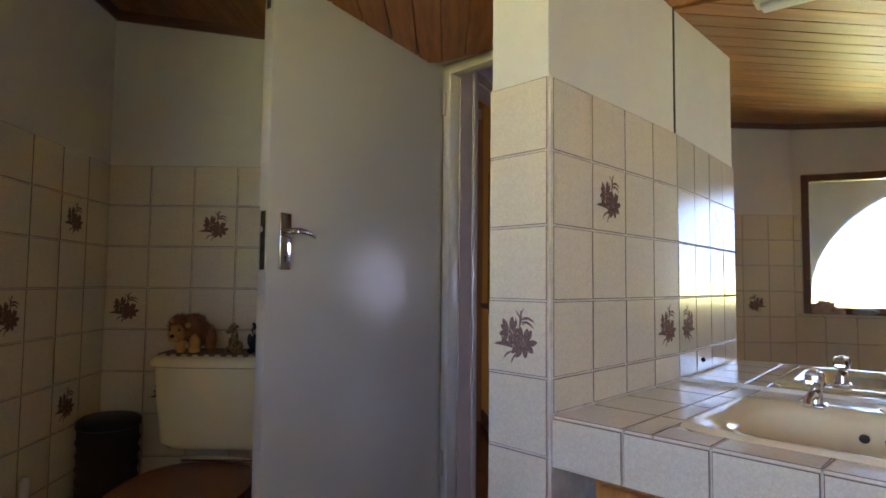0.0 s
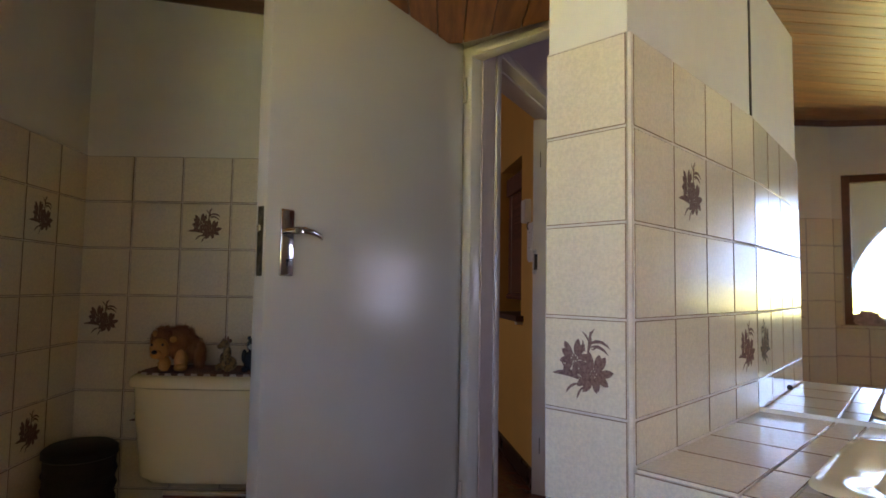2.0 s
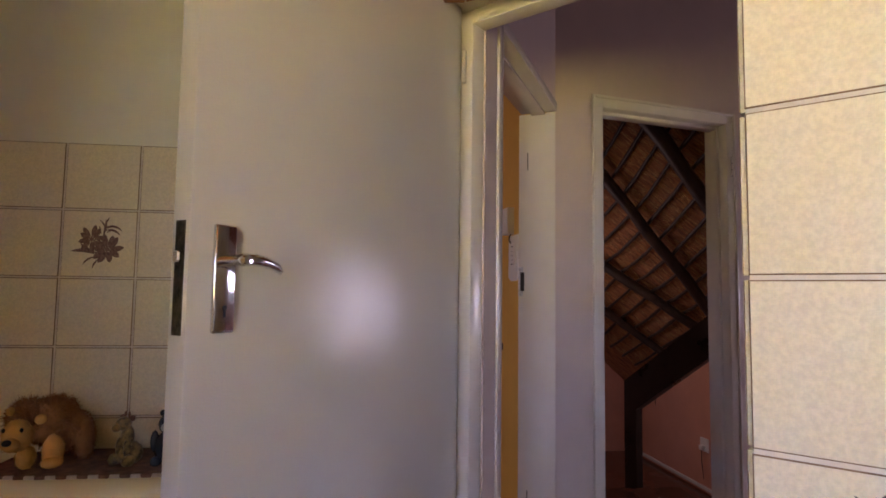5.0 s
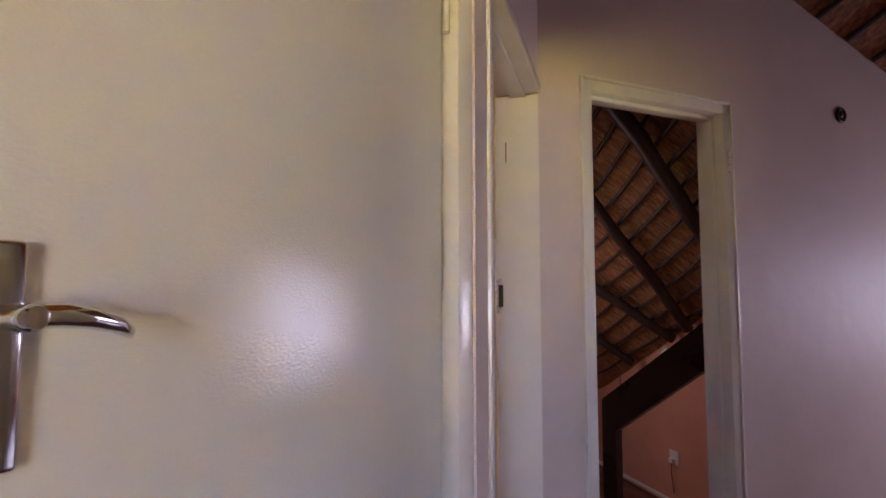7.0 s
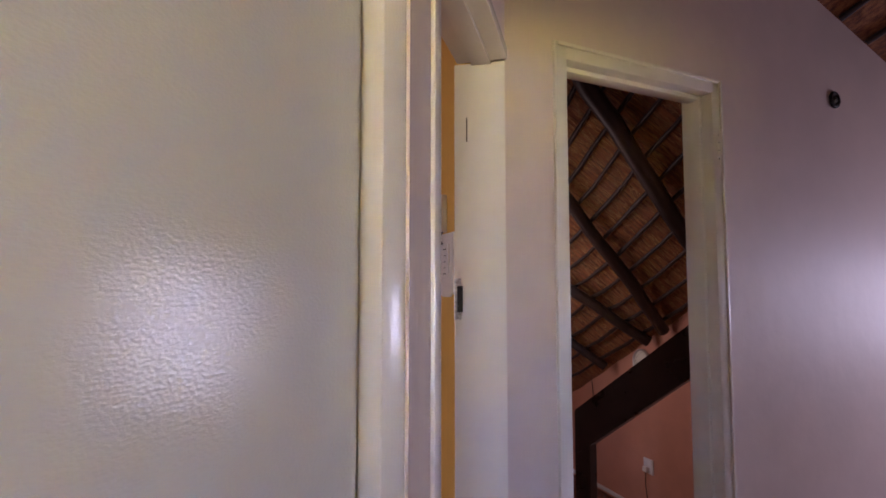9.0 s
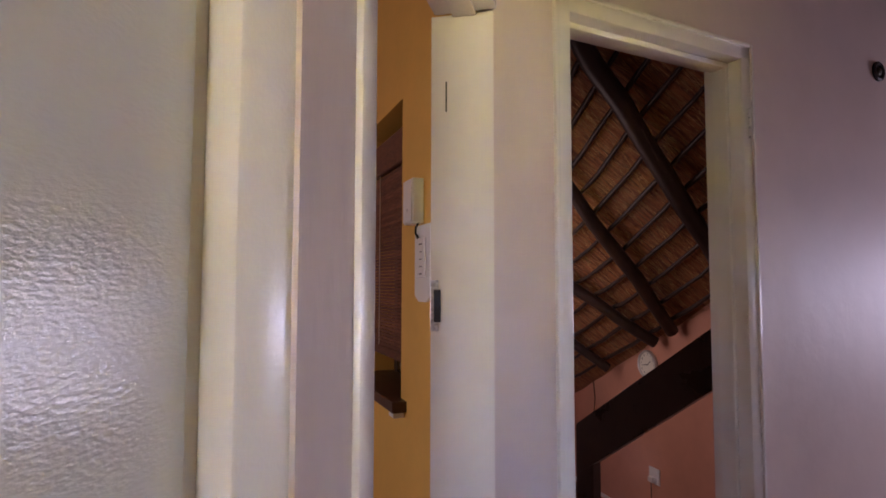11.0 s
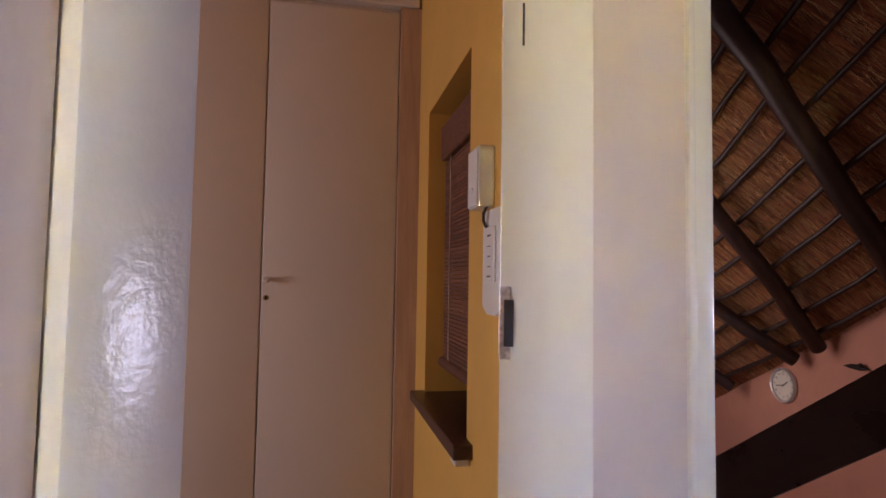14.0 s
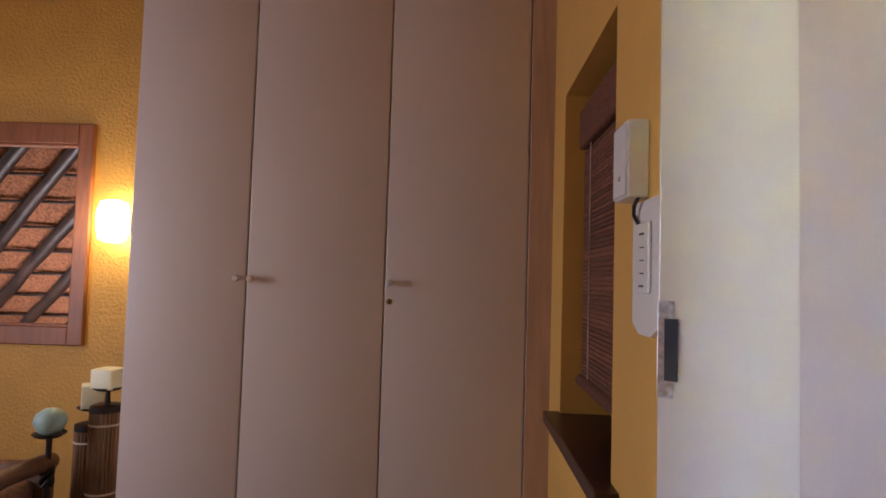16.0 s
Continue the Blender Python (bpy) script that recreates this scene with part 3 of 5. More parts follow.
def pole(pts, r, label, group, name="rafter", category="rafter", wob=0.012, seed=1):
    """A round gum pole, slightly crooked."""
    rnd = random.Random(seed)
    a, b = Vector(pts[0]), Vector(pts[1])
    n = max(4, int((b - a).length / 0.25))
    line = [a.lerp(b, i / n) + Vector((rnd.uniform(-wob, wob), rnd.uniform(-wob, wob), rnd.uniform(-wob, wob) * 0.5)) for i in range(n + 1)]
    return thing(name, Matrix(), label, category, group, bm=tube(BM(), line, [r * rnd.uniform(0.94, 1.06) for _ in line], 10), material=POLE, smooth=50)


# hall roof: thatch falling along the living-room wall
def hall_roof(s, w):
    p = along(HALL_B, LIV_ANG, s)
    q = along((p.x, p.y), LIV_ANG - 90, w)
    return Vector((q.x, q.y, liv_top(s) + 0.35 * w))


slab("roof_hall", [hall_roof(-1.0, -0.15), hall_roof(-1.0, 3.2), hall_roof(4.5, 3.2), hall_roof(4.5, -0.15)], 0.2, "thatched roof underside above the hall", THATCH)
for i in range(8):
    s = 1.45 + 0.22 * i
    pole((hall_roof(s, 0.02) - Vector((0, 0, 0.018)), hall_roof(s, 2.4) - Vector((0, 0, 0.018))), 0.014, "thin dark batten under the hall thatch", "hall battens", "batten", "batten", 0.004, i)
pole((hall_roof(1.2, 0.30) - Vector((0, 0, 0.05)), hall_roof(3.1, 0.30) - Vector((0, 0, 0.05))), 0.03, "dark round rafter under the hall thatch", "hall rafters", seed=30)

# ---- living room ----
R_C, R_N = Vector((2.449, 5.362, 1.424)), Vector((0.637, 0.383, 0.669)).normalized()
R_B = Vector((0.15, -0.91, 0.38))
R_B = (R_B - R_N * R_B.dot(R_N)).normalized()
R_D = R_B.cross(R_N).normalized()
if R_D.z > 0:
    R_D = -R_D


bm = BM()
nx, ny = 60, 60
rm = Matrix((R_B, R_D, R_N)).transposed().to_4x4()
rm.translation = R_C
grid = []
for i in range(nx + 1):
    row = []
    for j in range(ny + 1):
        x, y = -2.6 + 5.0 * i / nx, -2.9 + 3.6 * j / ny
        row.append(bm.verts.new((x, y, 0.012 * noise.noise(Vector((x * 3, y * 6, 0))))))
    grid.append(row)
for i in range(nx):
    for j in range(ny):
        bm.faces.new((grid[i][j], grid[i + 1][j], grid[i + 1][j + 1], grid[i][j + 1]))
top = bmesh.ops.extrude_face_region(bm, geom=list(bm.faces))
for v in [g for g in top["geom"] if isinstance(g, bmesh.types.BMVert)]:
    v.co.z += 0.2
nl = Vector((-math.sin(radians(LIV_ANG)), math.cos(radians(LIV_ANG)), 0))
wall_back_pt = Vector((*HALL_B, 0)) + nl * 0.133
inv = rm.inverted()
bmesh.ops.bisect_plane(bm, geom=list(bm.verts) + list(bm.edges) + list(bm.faces), plane_co=inv @ wall_back_pt, plane_no=inv.to_3x3() @ nl, clear_inner=True)


def living_side(p):
    return (p - wall_back_pt).dot(nl) > 0.0


thing("roof_living", rm, "thatched roof underside of golden straw above the living room", "roof", kind="structure", bm=bm, material=THATCH)
# loose straw ends over the underside
bm = BM()
rnd = random.Random(11)
for _ in range(9000):
    x, y = rnd.uniform(-1.7, 2.0), rnd.uniform(-2.0, 0.55)
    ln, w, a = rnd.uniform(0.05, 0.14), rnd.uniform(0.0010, 0.0022), rnd.gauss(0, 0.16)
    d = Vector((math.sin(a), math.cos(a), 0))
    s = Vector((d.y, -d.x, 0)) * w
    p = Vector((x, y, -0.004 - 0.010 * rnd.random()))
    q = p + d * ln + Vector((0, 0, rnd.uniform(-0.012, 0.004)))
    if not living_side(rm @ p) or not living_side(rm @ q):
        continue
    vs = [bm.verts.new(k) for k in (p - s, p + s, q + s * 0.5, q - s * 0.5)]
    bm.faces.new(vs)
thing("straw", rm, "loose straw ends of the thatch", "thatch", kind="stuff", bm=bm, material=mat("straw_ends", (0.55, 0.30, 0.11), 0.7, vary=0.5, scale=14, rand=0.4))
# rafters fan out towards the rounded corner; each batten runs from one to the next
RAFTERS = [(Vector(p), Vector(q), r) for p, q, r in (((1.65, 4.596, 2.467), (2.516, 4.807, 1.521), 0.058), ((1.873, 5.284, 1.861), (2.68, 5.445, 1.0), 0.048),
                                                     ((2.146, 5.854, 1.275), (2.659, 5.66, 0.897), 0.046), ((2.375, 6.301, 0.801), (2.597, 6.228, 0.631), 0.040))]


def on_rafter(k, s, lift):
    p, q, r = RAFTERS[k]
    return q + (q - p).normalized() * s + R_N * lift


for i in range(13):
    e = -0.03 - 0.168 * i
    stops = [on_rafter(0, e * 1.03 + 0.31, 0.052), on_rafter(1, e, 0.052), on_rafter(2, e * 0.97, 0.052), on_rafter(3, e * 0.95, 0.052)]
    stops.append(stops[3] + (stops[3] - stops[2]) * 0.9)
    step, k = (stops[0] - stops[1]) * 0.05, 0
    start = stops[0].copy()
    while k < 40 and living_side(start + step):
        start += step
        k += 1
    rnd = random.Random(40 + i)
    line = []
    for a, b in zip([start] + stops, stops):
        for m in range(3):
            sag = 0.012 * math.sin(math.pi * m / 3)
            line.append(a.lerp(b, m / 3) + Vector((rnd.uniform(-0.005, 0.005), rnd.uniform(-0.005, 0.005), rnd.uniform(-0.006, 0.006) - sag)))
    line.append(stops[-1])
    thing("batten", Matrix(), "thin dark batten tied under the thatch", "batten", "living-room battens", bm=tube(BM(), line, [0.0155 * rnd.uniform(0.85, 1.12) for _ in line], 8), material=POLE, smooth=50)
for i, (p, q, r) in enumerate(RAFTERS):
    d = (q - p).normalized()
    low = 0.75 if i == 0 else 0.04
    pole((p - d * 1.1, q + d * low), r, "dark varnished round gum-pole rafter under the thatch", "living-room rafters", seed=60 + i)
# terracotta wall under the eaves, and the rest of the room
PW0, PW1 = (2.865, 4.05), (2.69, 7.4)
wall("wall_living_east", PW0, PW1, LIV_FLOOR, (1.79, 0.29), 0.12, "terracotta painted plaster wall under the eaves", PINK)
wall("wall_living_north", (3.2, 7.2), (0.6, 7.2), LIV_FLOOR, 3.0, 0.12, "terracotta painted plaster wall", PINK)
# West wall closes the room; its opening is invented for the added lamp.
wall("wall_living_west", (0.72, 7.3), (0.72, 3.42), LIV_FLOOR, 4.2, 0.12, "terracotta painted plaster wall with a made-up opening, out of view", PINK, [(0.9, 2.5, 0.4, 1.7)])
slab("roof_living_back", [(-0.2, 3.3, 4.3), (-0.2, 7.5, 4.3), (1.9, 7.5, 3.6), (1.9, 3.3, 3.6)], 0.15, "thatched roof near the ridge", THATCH)
slab("roof_living_corner", [(0.6, 6.6, 3.2), (0.6, 7.5, 3.0), (3.3, 7.5, 0.6), (3.3, 6.6, 0.9)], 0.15, "thatched roof over the far corner", THATCH)
for p, q in ((PW0, PW1),):
    m = base(p, q)
    thing("baseboard", m, "thin white cable trunking along the foot of the terracotta wall", "skirting", kind="structure", bm=bx(0.1, 3.2, 0.001, 0.02, LIV_FLOOR + 0.025, LIV_FLOOR + 0.055, 0.004), material=WHITE_PLASTIC)

# ---- bedroom ----
yl = 1.15
yp, yq = along(YEL_P, YEL_ANG, -0.02), along(YEL_P, YEL_ANG, yl + 0.9)
# room lies to the left of the line going away
REC = (0.345, 0.935, 0.945, 1.91)
wall_yel = wall("wall_yellow", yp, yq, FLOOR, 3.3, 0.24, "ochre yellow plaster wall with a deep window recess", YELLOW, [(REC[0] + 0.02, REC[1] + 0.02, REC[2], REC[3])])
BACK = (-2.107, 5.2)
BACK_ANG = 8.7
ba, bb = along(BACK, BACK_ANG, 2.6), along(BACK, BACK_ANG, -2.2)
OP = (2.6 + 0.015, 2.6 + 1.15, 0.97, 2.075)
wall_back = wall("wall_bedroom_back", ba, bb, FLOOR, 3.3, 0.16, "ochre yellow roughcast wall with an inner window", YELLOW_ROUGH, [OP])
wall("wall_bedroom_west", (-3.3, 5.3), (-3.3, 2.3), FLOOR, 3.3, 0.12, "ochre yellow plaster wall with a window", YELLOW, [(1.5, 2.7, 0.8, 2.0)])
wall("wall_bedroom_south", (-3.3, 2.35), (-0.1, 2.35), FLOOR, 3.3, 0.1, "ochre yellow plaster wall", YELLOW)
slab("roof_bedroom", [(-3.5, 2.2, 3.3), (-3.5, 5.9, 3.3), (0.8, 5.9, 3.3), (0.8, 2.2, 3.3)], 0.15, "thatched roof above the bedroom", THATCH)
thing("trim", base(yp, yq), "dark skirting along the yellow wall", "skirting", kind="structure", bm=bx(0.02, 1.1, 0.001, 0.018, FLOOR, FLOOR + 0.10, 0.004), material=DARK_WOOD)


# ================= bathroom things =================
# ---- the open door ----
HINGE, D_ANG, D_W, D_T = Vector((-0.013, 2.289, 0)), 233.5, 0.828, 0.040
dm = Matrix.Translation(HINGE) @ Matrix.Rotation(radians(D_ANG), 4, "Z")
# local x from the hinge to the lock edge, the shown face at y = 0 towards +y
door = thing("door_1", dm, "open flush door in glossy cream-grey enamel", "door", kind="structure", bm=bx(0, D_W, -D_T, 0, FLOOR + 0.01, 2.012, 0.0025), material=DOOR_PAINT, smooth=40)
hz, hx = 1.217, D_W - 0.060
bm = bx(hx - 0.0205, hx + 0.0205, 0.0, 0.009, hz - 0.084, hz + 0.083, 0.0042, 3)
plate = part("handle_plate", bm, CHROME, door, "chrome lever-handle plate", smooth=40)
bm = lathe(BM(), [(0.0085, 0.0), (0.0085, 0.034), (0.010, 0.036), (0.010, 0.046), (0.008, 0.050), (0, 0.051)], 18, Matrix.Translation((hx, 0.008, hz + 0.028)) @ Matrix.Rotation(-math.pi / 2, 4, "X"))
part("handle_boss", bm, CHROME, plate, smooth=45)
lev = [Vector((hx + 0.004, 0.048, hz + 0.029)), Vector((hx - 0.02, 0.050, hz + 0.029)), Vector((hx - 0.042, 0.050, hz + 0.026)), Vector((hx - 0.065, 0.048, hz + 0.020)), Vector((hx - 0.077, 0.044, hz + 0.014)), Vector((hx - 0.083, 0.038, hz + 0.010))]
part("lever", tube(BM(), lev, [0.009, 0.0095, 0.0085, 0.007, 0.0055, 0.003], 12), CHROME, plate, smooth=60)
bm = lathe(BM(), [(0.0042, 0), (0.0042, 0.0008)], 14, Matrix.Translation((hx, 0.0088, hz - 0.045)) @ Matrix.Rotation(-math.pi / 2, 4, "X"))
box(bm, hx - 0.0018, hx + 0.0018, 0.0088, 0.0097, hz - 0.06, hz - 0.045)
part("keyhole", bm, BLACK, plate)
part("lock_faceplate", bx(D_W - 0.0005, D_W + 0.0012, -0.031, -0.009, hz - 0.085, hz + 0.085, 0.0006), DULL_METAL, door, "dark corroded lock faceplate")
part("latch_bolt", bx(D_W, D_W + 0.009, -0.026, -0.014, hz + 0.022, hz + 0.040, 0.003), CHROME, door)
for z in (0.35, 1.78):
    part("hinge", lathe(BM(), [(0.007, 0), (0.007, 0.09), (0.0, 0.095)], 12, Matrix.Translation((-0.004, 0.006, z))), FRAME_PAINT, door, smooth=40)
part("screw_plug", bx(D_W, D_W + 0.0008, -0.030, -0.012, 1.90, 1.93), DULL_METAL, door)

# ---- mirror ----
mz = 0.853
ml = 1.55
mir = thing("bathroom_mirror", base(along(uv(0.6155, -0.004), MIR_ANG, -ml), uv(0.6155, -0.004)), "large frameless bathroom mirror above the vanity", "mirror", bm=bx(0, ml, 0.0, 0.005, mz, 1.985, 0.001), material=MIRROR)
part("screw", lathe(BM(), [(0.006, 0), (0.005, 0.003), (0, 0.004)], 14, Matrix.Translation((ml - 0.065, 0.005, 0.905)) @ Matrix.Rotation(-math.pi / 2, 4, "X")), BLACK, mir, "dark mirror screw cap")
part("edge_strip", bx(ml + 0.0005, ml + 0.004, 0.0, 0.007, mz, 1.985), DULL_METAL, mir, "dark tarnished edge of the mirror")

# ---- vanity: tiled counter, basin, tap, cupboard ----
vm = base(uv(0.004, 0), uv(0.004, -1.75))            # local x from the nib along the counter, y towards the mirror
CT = 0.842
VL = 1.75
BX0, BX1, BY0, BY1 = 0.205, 0.80, 0.085, 0.505      # cut-out for the basin
vanity = thing("vanity_counter", vm, "cream tiled vanity counter with a cut-out for the basin", "counter")
bm = BM()
for x0, x1, y0, y1 in ((0, BX0 + 0.06, 0.008, 0.69), (BX1 - 0.06, VL, 0.008, 0.69), (BX0 + 0.06, BX1 - 0.06, 0.008, BY0 + 0.06), (BX0 + 0.06, BX1 - 0.06, BY1 - 0.06, 0.69)):
    box(bm, x0, x1, y0, y1, CT - 0.10, CT - 0.005)
part("slab", bm, GROUT, vanity)
top = new("counter_top")
top.parent = vanity
top.matrix_local = Matrix.Translation((0, 0, CT - 0.0055)) @ Matrix.Rotation(radians(90), 4, "X")
tagged(top, "glazed cream tiles of the counter top")


def lay(owner, cells):
    for x, y, w, h in cells:
        t = new("tile", tile_mesh(w, h))
        t.parent = owner
        t.matrix_local = Matrix.Translation((x + w / 2, random.uniform(0, 0.0006), -(y + h / 2)))


cells = []
xs = [PITCH * i for i in range(11)]
for i, x in enumerate(xs):
    for y, h in ((0.006, PITCH), (0.006 + PITCH, PITCH), (0.006 + 2 * PITCH, PITCH), (0.006 + 3 * PITCH, 0.694 - 3 * PITCH - 0.006)):
        x0, x1, y0, y1 = x, x + PITCH, y, y + h
        if x1 > BX0 and x0 < BX1 and y1 > BY0 and y0 < BY1:
            side_cut = x0 < BX1 < x1 - 0.02 or x0 + 0.02 < BX0 < x1
            bx0, bx1 = max(x0, BX0), min(x1, BX1)
            if side_cut and y0 + 0.02 < BY0 < y1:
                cells.append((bx0, y0, bx1 - bx0, BY0 - y0))
            if side_cut and y0 < BY1 < y1 - 0.02:
                cells.append((bx0, BY1, bx1 - bx0, y1 - BY1))
            if x0 < BX1 < x1 - 0.02:
                x0 = BX1
            elif x0 + 0.02 < BX0 < x1:
                x1 = BX0
            elif y0 + 0.02 < BY0 < y1:
                y1 = BY0
            elif y0 < BY1 < y1 - 0.02:
                y0 = BY1
            else:
                continue
        cells.append((x0, y0, x1 - x0, y1 - y0))
lay(top, cells)
front = new("counter_edge")
front.parent = vanity
front.matrix_local = Matrix.Translation((0, 0.008, 0)) @ Matrix.Rotation(math.pi, 4, "Z")
tagged(front, "row of cream tiles along the counter's front edge")
for i in range(11):
    t = new("tile", tile_mesh(PITCH, 0.098))
    t.parent = front
    t.matrix_local = Matrix.Translation((-PITCH * (i + 0.5), 0, CT - 0.052))
cab = thing("vanity_cupboard", vm, "orange varnished pine cupboard under the vanity counter", "cupboard")
part("body", bx(0.06, VL - 0.05, 0.07, 0.60, FLOOR + 0.002, CT - 0.102), CAB_WOOD, cab)
for k in range(3):
    x = 0.08 + 0.46 * k
    d = part("door", bx(x, x + 0.445, 0.050, 0.068, FLOOR + 0.08, CT - 0.125, 0.004), CAB_WOOD, cab)
    part("panel", bx(x + 0.06, x + 0.385, 0.045, 0.0495, FLOOR + 0.14, CT - 0.185, 0.003), CAB_WOOD, d)
    part("knob", lathe(BM(), [(0.008, 0), (0.008, 0.012), (0.015, 0.018), (0.013, 0.028), (0, 0.031)], 14, Matrix.Translation((x + 0.40, 0.050, 0.55)) @ Matrix.Rotation(math.pi / 2, 4, "X")), CAB_WOOD, d)


def superellipse(cx, cy, rx, ry, n, k=4.0):
    out = []
    for i in range(n):
        a = 2 * math.pi * i / n
        c, s = math.cos(a), math.sin(a)
        out.append((cx + rx * math.copysign(abs(c) ** (2 / k), c), cy + ry * math.copysign(abs(s) ** (2 / k), s)))
    return out


def basin():
    cx, cy = (BX0 + BX1) / 2, (BY0 + BY1) / 2
    rx, ry = (BX1 - BX0) / 2, (BY1 - BY0) / 2
    bm = BM()
    n = 48
    levels = [(0.99, 0.99, 0, CT - 0.004, 9), (1.015, 1.02, 0, CT + 0.001, 9), (1.00, 1.00, 0, CT + 0.007, 8), (0.95, 0.94, 0, CT + 0.008, 7), (0.79, 0.71, -0.035, CT + 0.005, 5), (0.76, 0.68, -0.035, CT - 0.006, 4.5),
              (0.72, 0.62, -0.035, CT - 0.05, 4), (0.60, 0.50, -0.030, CT - 0.11, 3.2), (0.35, 0.30, -0.02, CT - 0.135, 2.5), (0.05, 0.06, -0.01, CT - 0.14, 2)]
    rings = [[bm.verts.new((x, y, z)) for x, y in superellipse(cx, cy + dy, rx * fx, ry * fy, n, k)] for fx, fy, dy, z, k in levels]
    for a, b in zip(rings, rings[1:]):
        for i in range(n):
            j = (i + 1) % n
            bm.faces.new((a[i], a[j], b[j], b[i]))
    bm.faces.new(rings[-1])
    ob = thing("basin", vm, "cream ceramic drop-in wash basin set in the tiled counter", "basin", bm=bm, material=CERAMIC, smooth=60)
    for x in (0.445, 0.485):
        part("overflow_hole", lathe(BM(), [(0.0085, 0), (0.0085, 0.004), (0, 0.004)], 14, Matrix.Translation((x, cy + 0.098, CT - 0.030)) @ Matrix.Rotation(radians(78), 4, "X")), BLACK, ob)
    part("plug_ring", lathe(BM(), [(0.024, 0), (0.022, 0.004), (0.012, 0.002), (0, 0.002)], 18, Matrix.Translation((cx, cy - 0.01, CT - 0.139))), CHROME, ob)
    return ob


basin()


def tap(x, y):
    m = vm @ Matrix.Translation((x, y, CT + 0.007)) @ Matrix.Scale(0.84, 4)
    t = thing("tap", m, "chrome pillar tap with a clear faceted handle", "tap", "basin taps")
    part("base", bx(-0.024, 0.024, -0.024, 0.024, 0, 0.012, 0.005, 3), CHROME, t, smooth=50)
    part("body", lathe(BM(), [(0.019, 0.010), (0.016, 0.03), (0.015, 0.042), (0.010, 0.046), (0.010, 0.052)], 20), CHROME, t, smooth=50)
    part("spout", tube(BM(), [(0, -0.005, 0.030), (0, -0.04, 0.036), (0, -0.075, 0.030), (0, -0.082, 0.018)], [0.012, 0.010, 0.009, 0.009], 12), CHROME, t, smooth=60)
    bm = BM()
    prof = [(0.010, 0.050), (0.020, 0.053), (0.0235, 0.062), (0.0235, 0.080), (0.019, 0.088), (0.0, 0.089)]
    lathe(bm, prof, 8)
    part("handle", bm, CLEAR, t, "clear faceted acrylic handle")
    part("cap", lathe(BM(), [(0.009, 0.0895), (0.008, 0.092), (0, 0.0925)], 16), CHROME, t)
    return t


tap(0.355, 0.445)
copy_thing(bpy.data.objects["tap"], vm @ Matrix.Translation((0.63, 0.445, CT + 0.007)) @ Matrix.Scale(0.84, 4))
soap = thing("soap_dish", vm @ Matrix.Translation((0.50, 0.462, CT + 0.009)), "small cream ceramic soap dish on the basin rim", "soap dish", bm=lathe(BM(), [(0.030, 0), (0.040, 0.008), (0.042, 0.012), (0.036, 0.010), (0.026, 0.005), (0, 0.004)], 24, Matrix.Diagonal((1.0, 0.7, 1, 1))), material=CERAMIC, smooth=60)

# ---- window, with the arch of the porch outside ----
wmx = base(wp0, wp1)
win = thing("window_1", wmx, "frosted bathroom window in a dark brown wooden frame", "window", kind="structure")
a, b, z0, z1 = WO
fy0, fy1 = -0.075, -0.020
for x0, x1, h0, h1, nm in ((a + 0.002, a + 0.045, z0, z1, "window_frame"), (b - 0.045, b - 0.002, z0, z1, "window_frame"), (a + 0.045, b - 0.045, z1 - 0.045, z1 - 0.002, "window_frame"), (a + 0.045, b - 0.045, z0 + 0.002, z0 + 0.045, "window_frame")):
    part(nm, bx(x0, x1, fy0, fy1, h0, h1, 0.004), RED_WOOD, win)
mid = (a + b) / 2 + 0.12
part("mullion", bx(mid - 0.02, mid + 0.02, fy0, fy1, z0 + 0.045, z1 - 0.045, 0.004), RED_WOOD, win)
for x0, x1 in ((a + 0.045, mid - 0.02), (mid + 0.02, b - 0.045)):
    pn = part("pane", bx(x0, x1, -0.052, -0.047, z0 + 0.045, z1 - 0.045), FROST, win, "frosted glass pane")
    pn.visible_shadow = False
part("window_sill", bx(a - 0.02, b + 0.02, -0.019, 0.050, z0 - 0.004, z0 + 0.006, 0.003), TILE, win)
# porch arch
am = wmx @ Matrix.Translation((0, -0.55, 0))
bm = BM()
n = 24
cx, cz, r = 1.25, 1.05, 1.03
outer = [(-1.6, -0.6), (3.0, -0.6), (3.0, 2.6), (-1.6, 2.6)]
arc = [(cx + r * math.cos(math.pi * i / n), cz + 0.78 * math.sin(math.pi * i / n)) for i in range(n + 1)]
# stones of the arch wall: left, right and above as strips
for y0, y1 in ((0, -0.45),):
    def face_strip(p):
        lo = [bm.verts.new((x, y0, z)) for x, z in p]
        hi = [bm.verts.new((x, y1, z)) for x, z in p]
        bm.faces.new(lo)
        bm.faces.new(hi[::-1])
        for i in range(len(p)):
            j = (i + 1) % len(p)
            bm.faces.new((lo[i], lo[j], hi[j], hi[i]))
    face_strip([(-1.6, -0.6), (cx - r, -0.6), (cx - r, cz), (-1.6, cz)])
    face_strip([(cx + r, -0.6), (3.0, -0.6), (3.0, cz), (cx + r, cz)])
    for i in range(n):
        (x0, h0), (x1, h1) = arc[i], arc[i + 1]
        face_strip([(x0, h0), (x1, h1), (x1, 2.5), (x0, 2.5)])
    face_strip([(-1.6, cz), (cx - r, cz), (cx - r, 2.5), (-1.6, 2.5)])
    face_strip([(cx + r, cz), (3.0, cz), (3.0, 2.5), (cx + r, 2.5)])
thing("porch_arch", am, "plastered porch wall with a round arch outside the window", "arch", kind="structure", bm=bm, material=RENDERED)
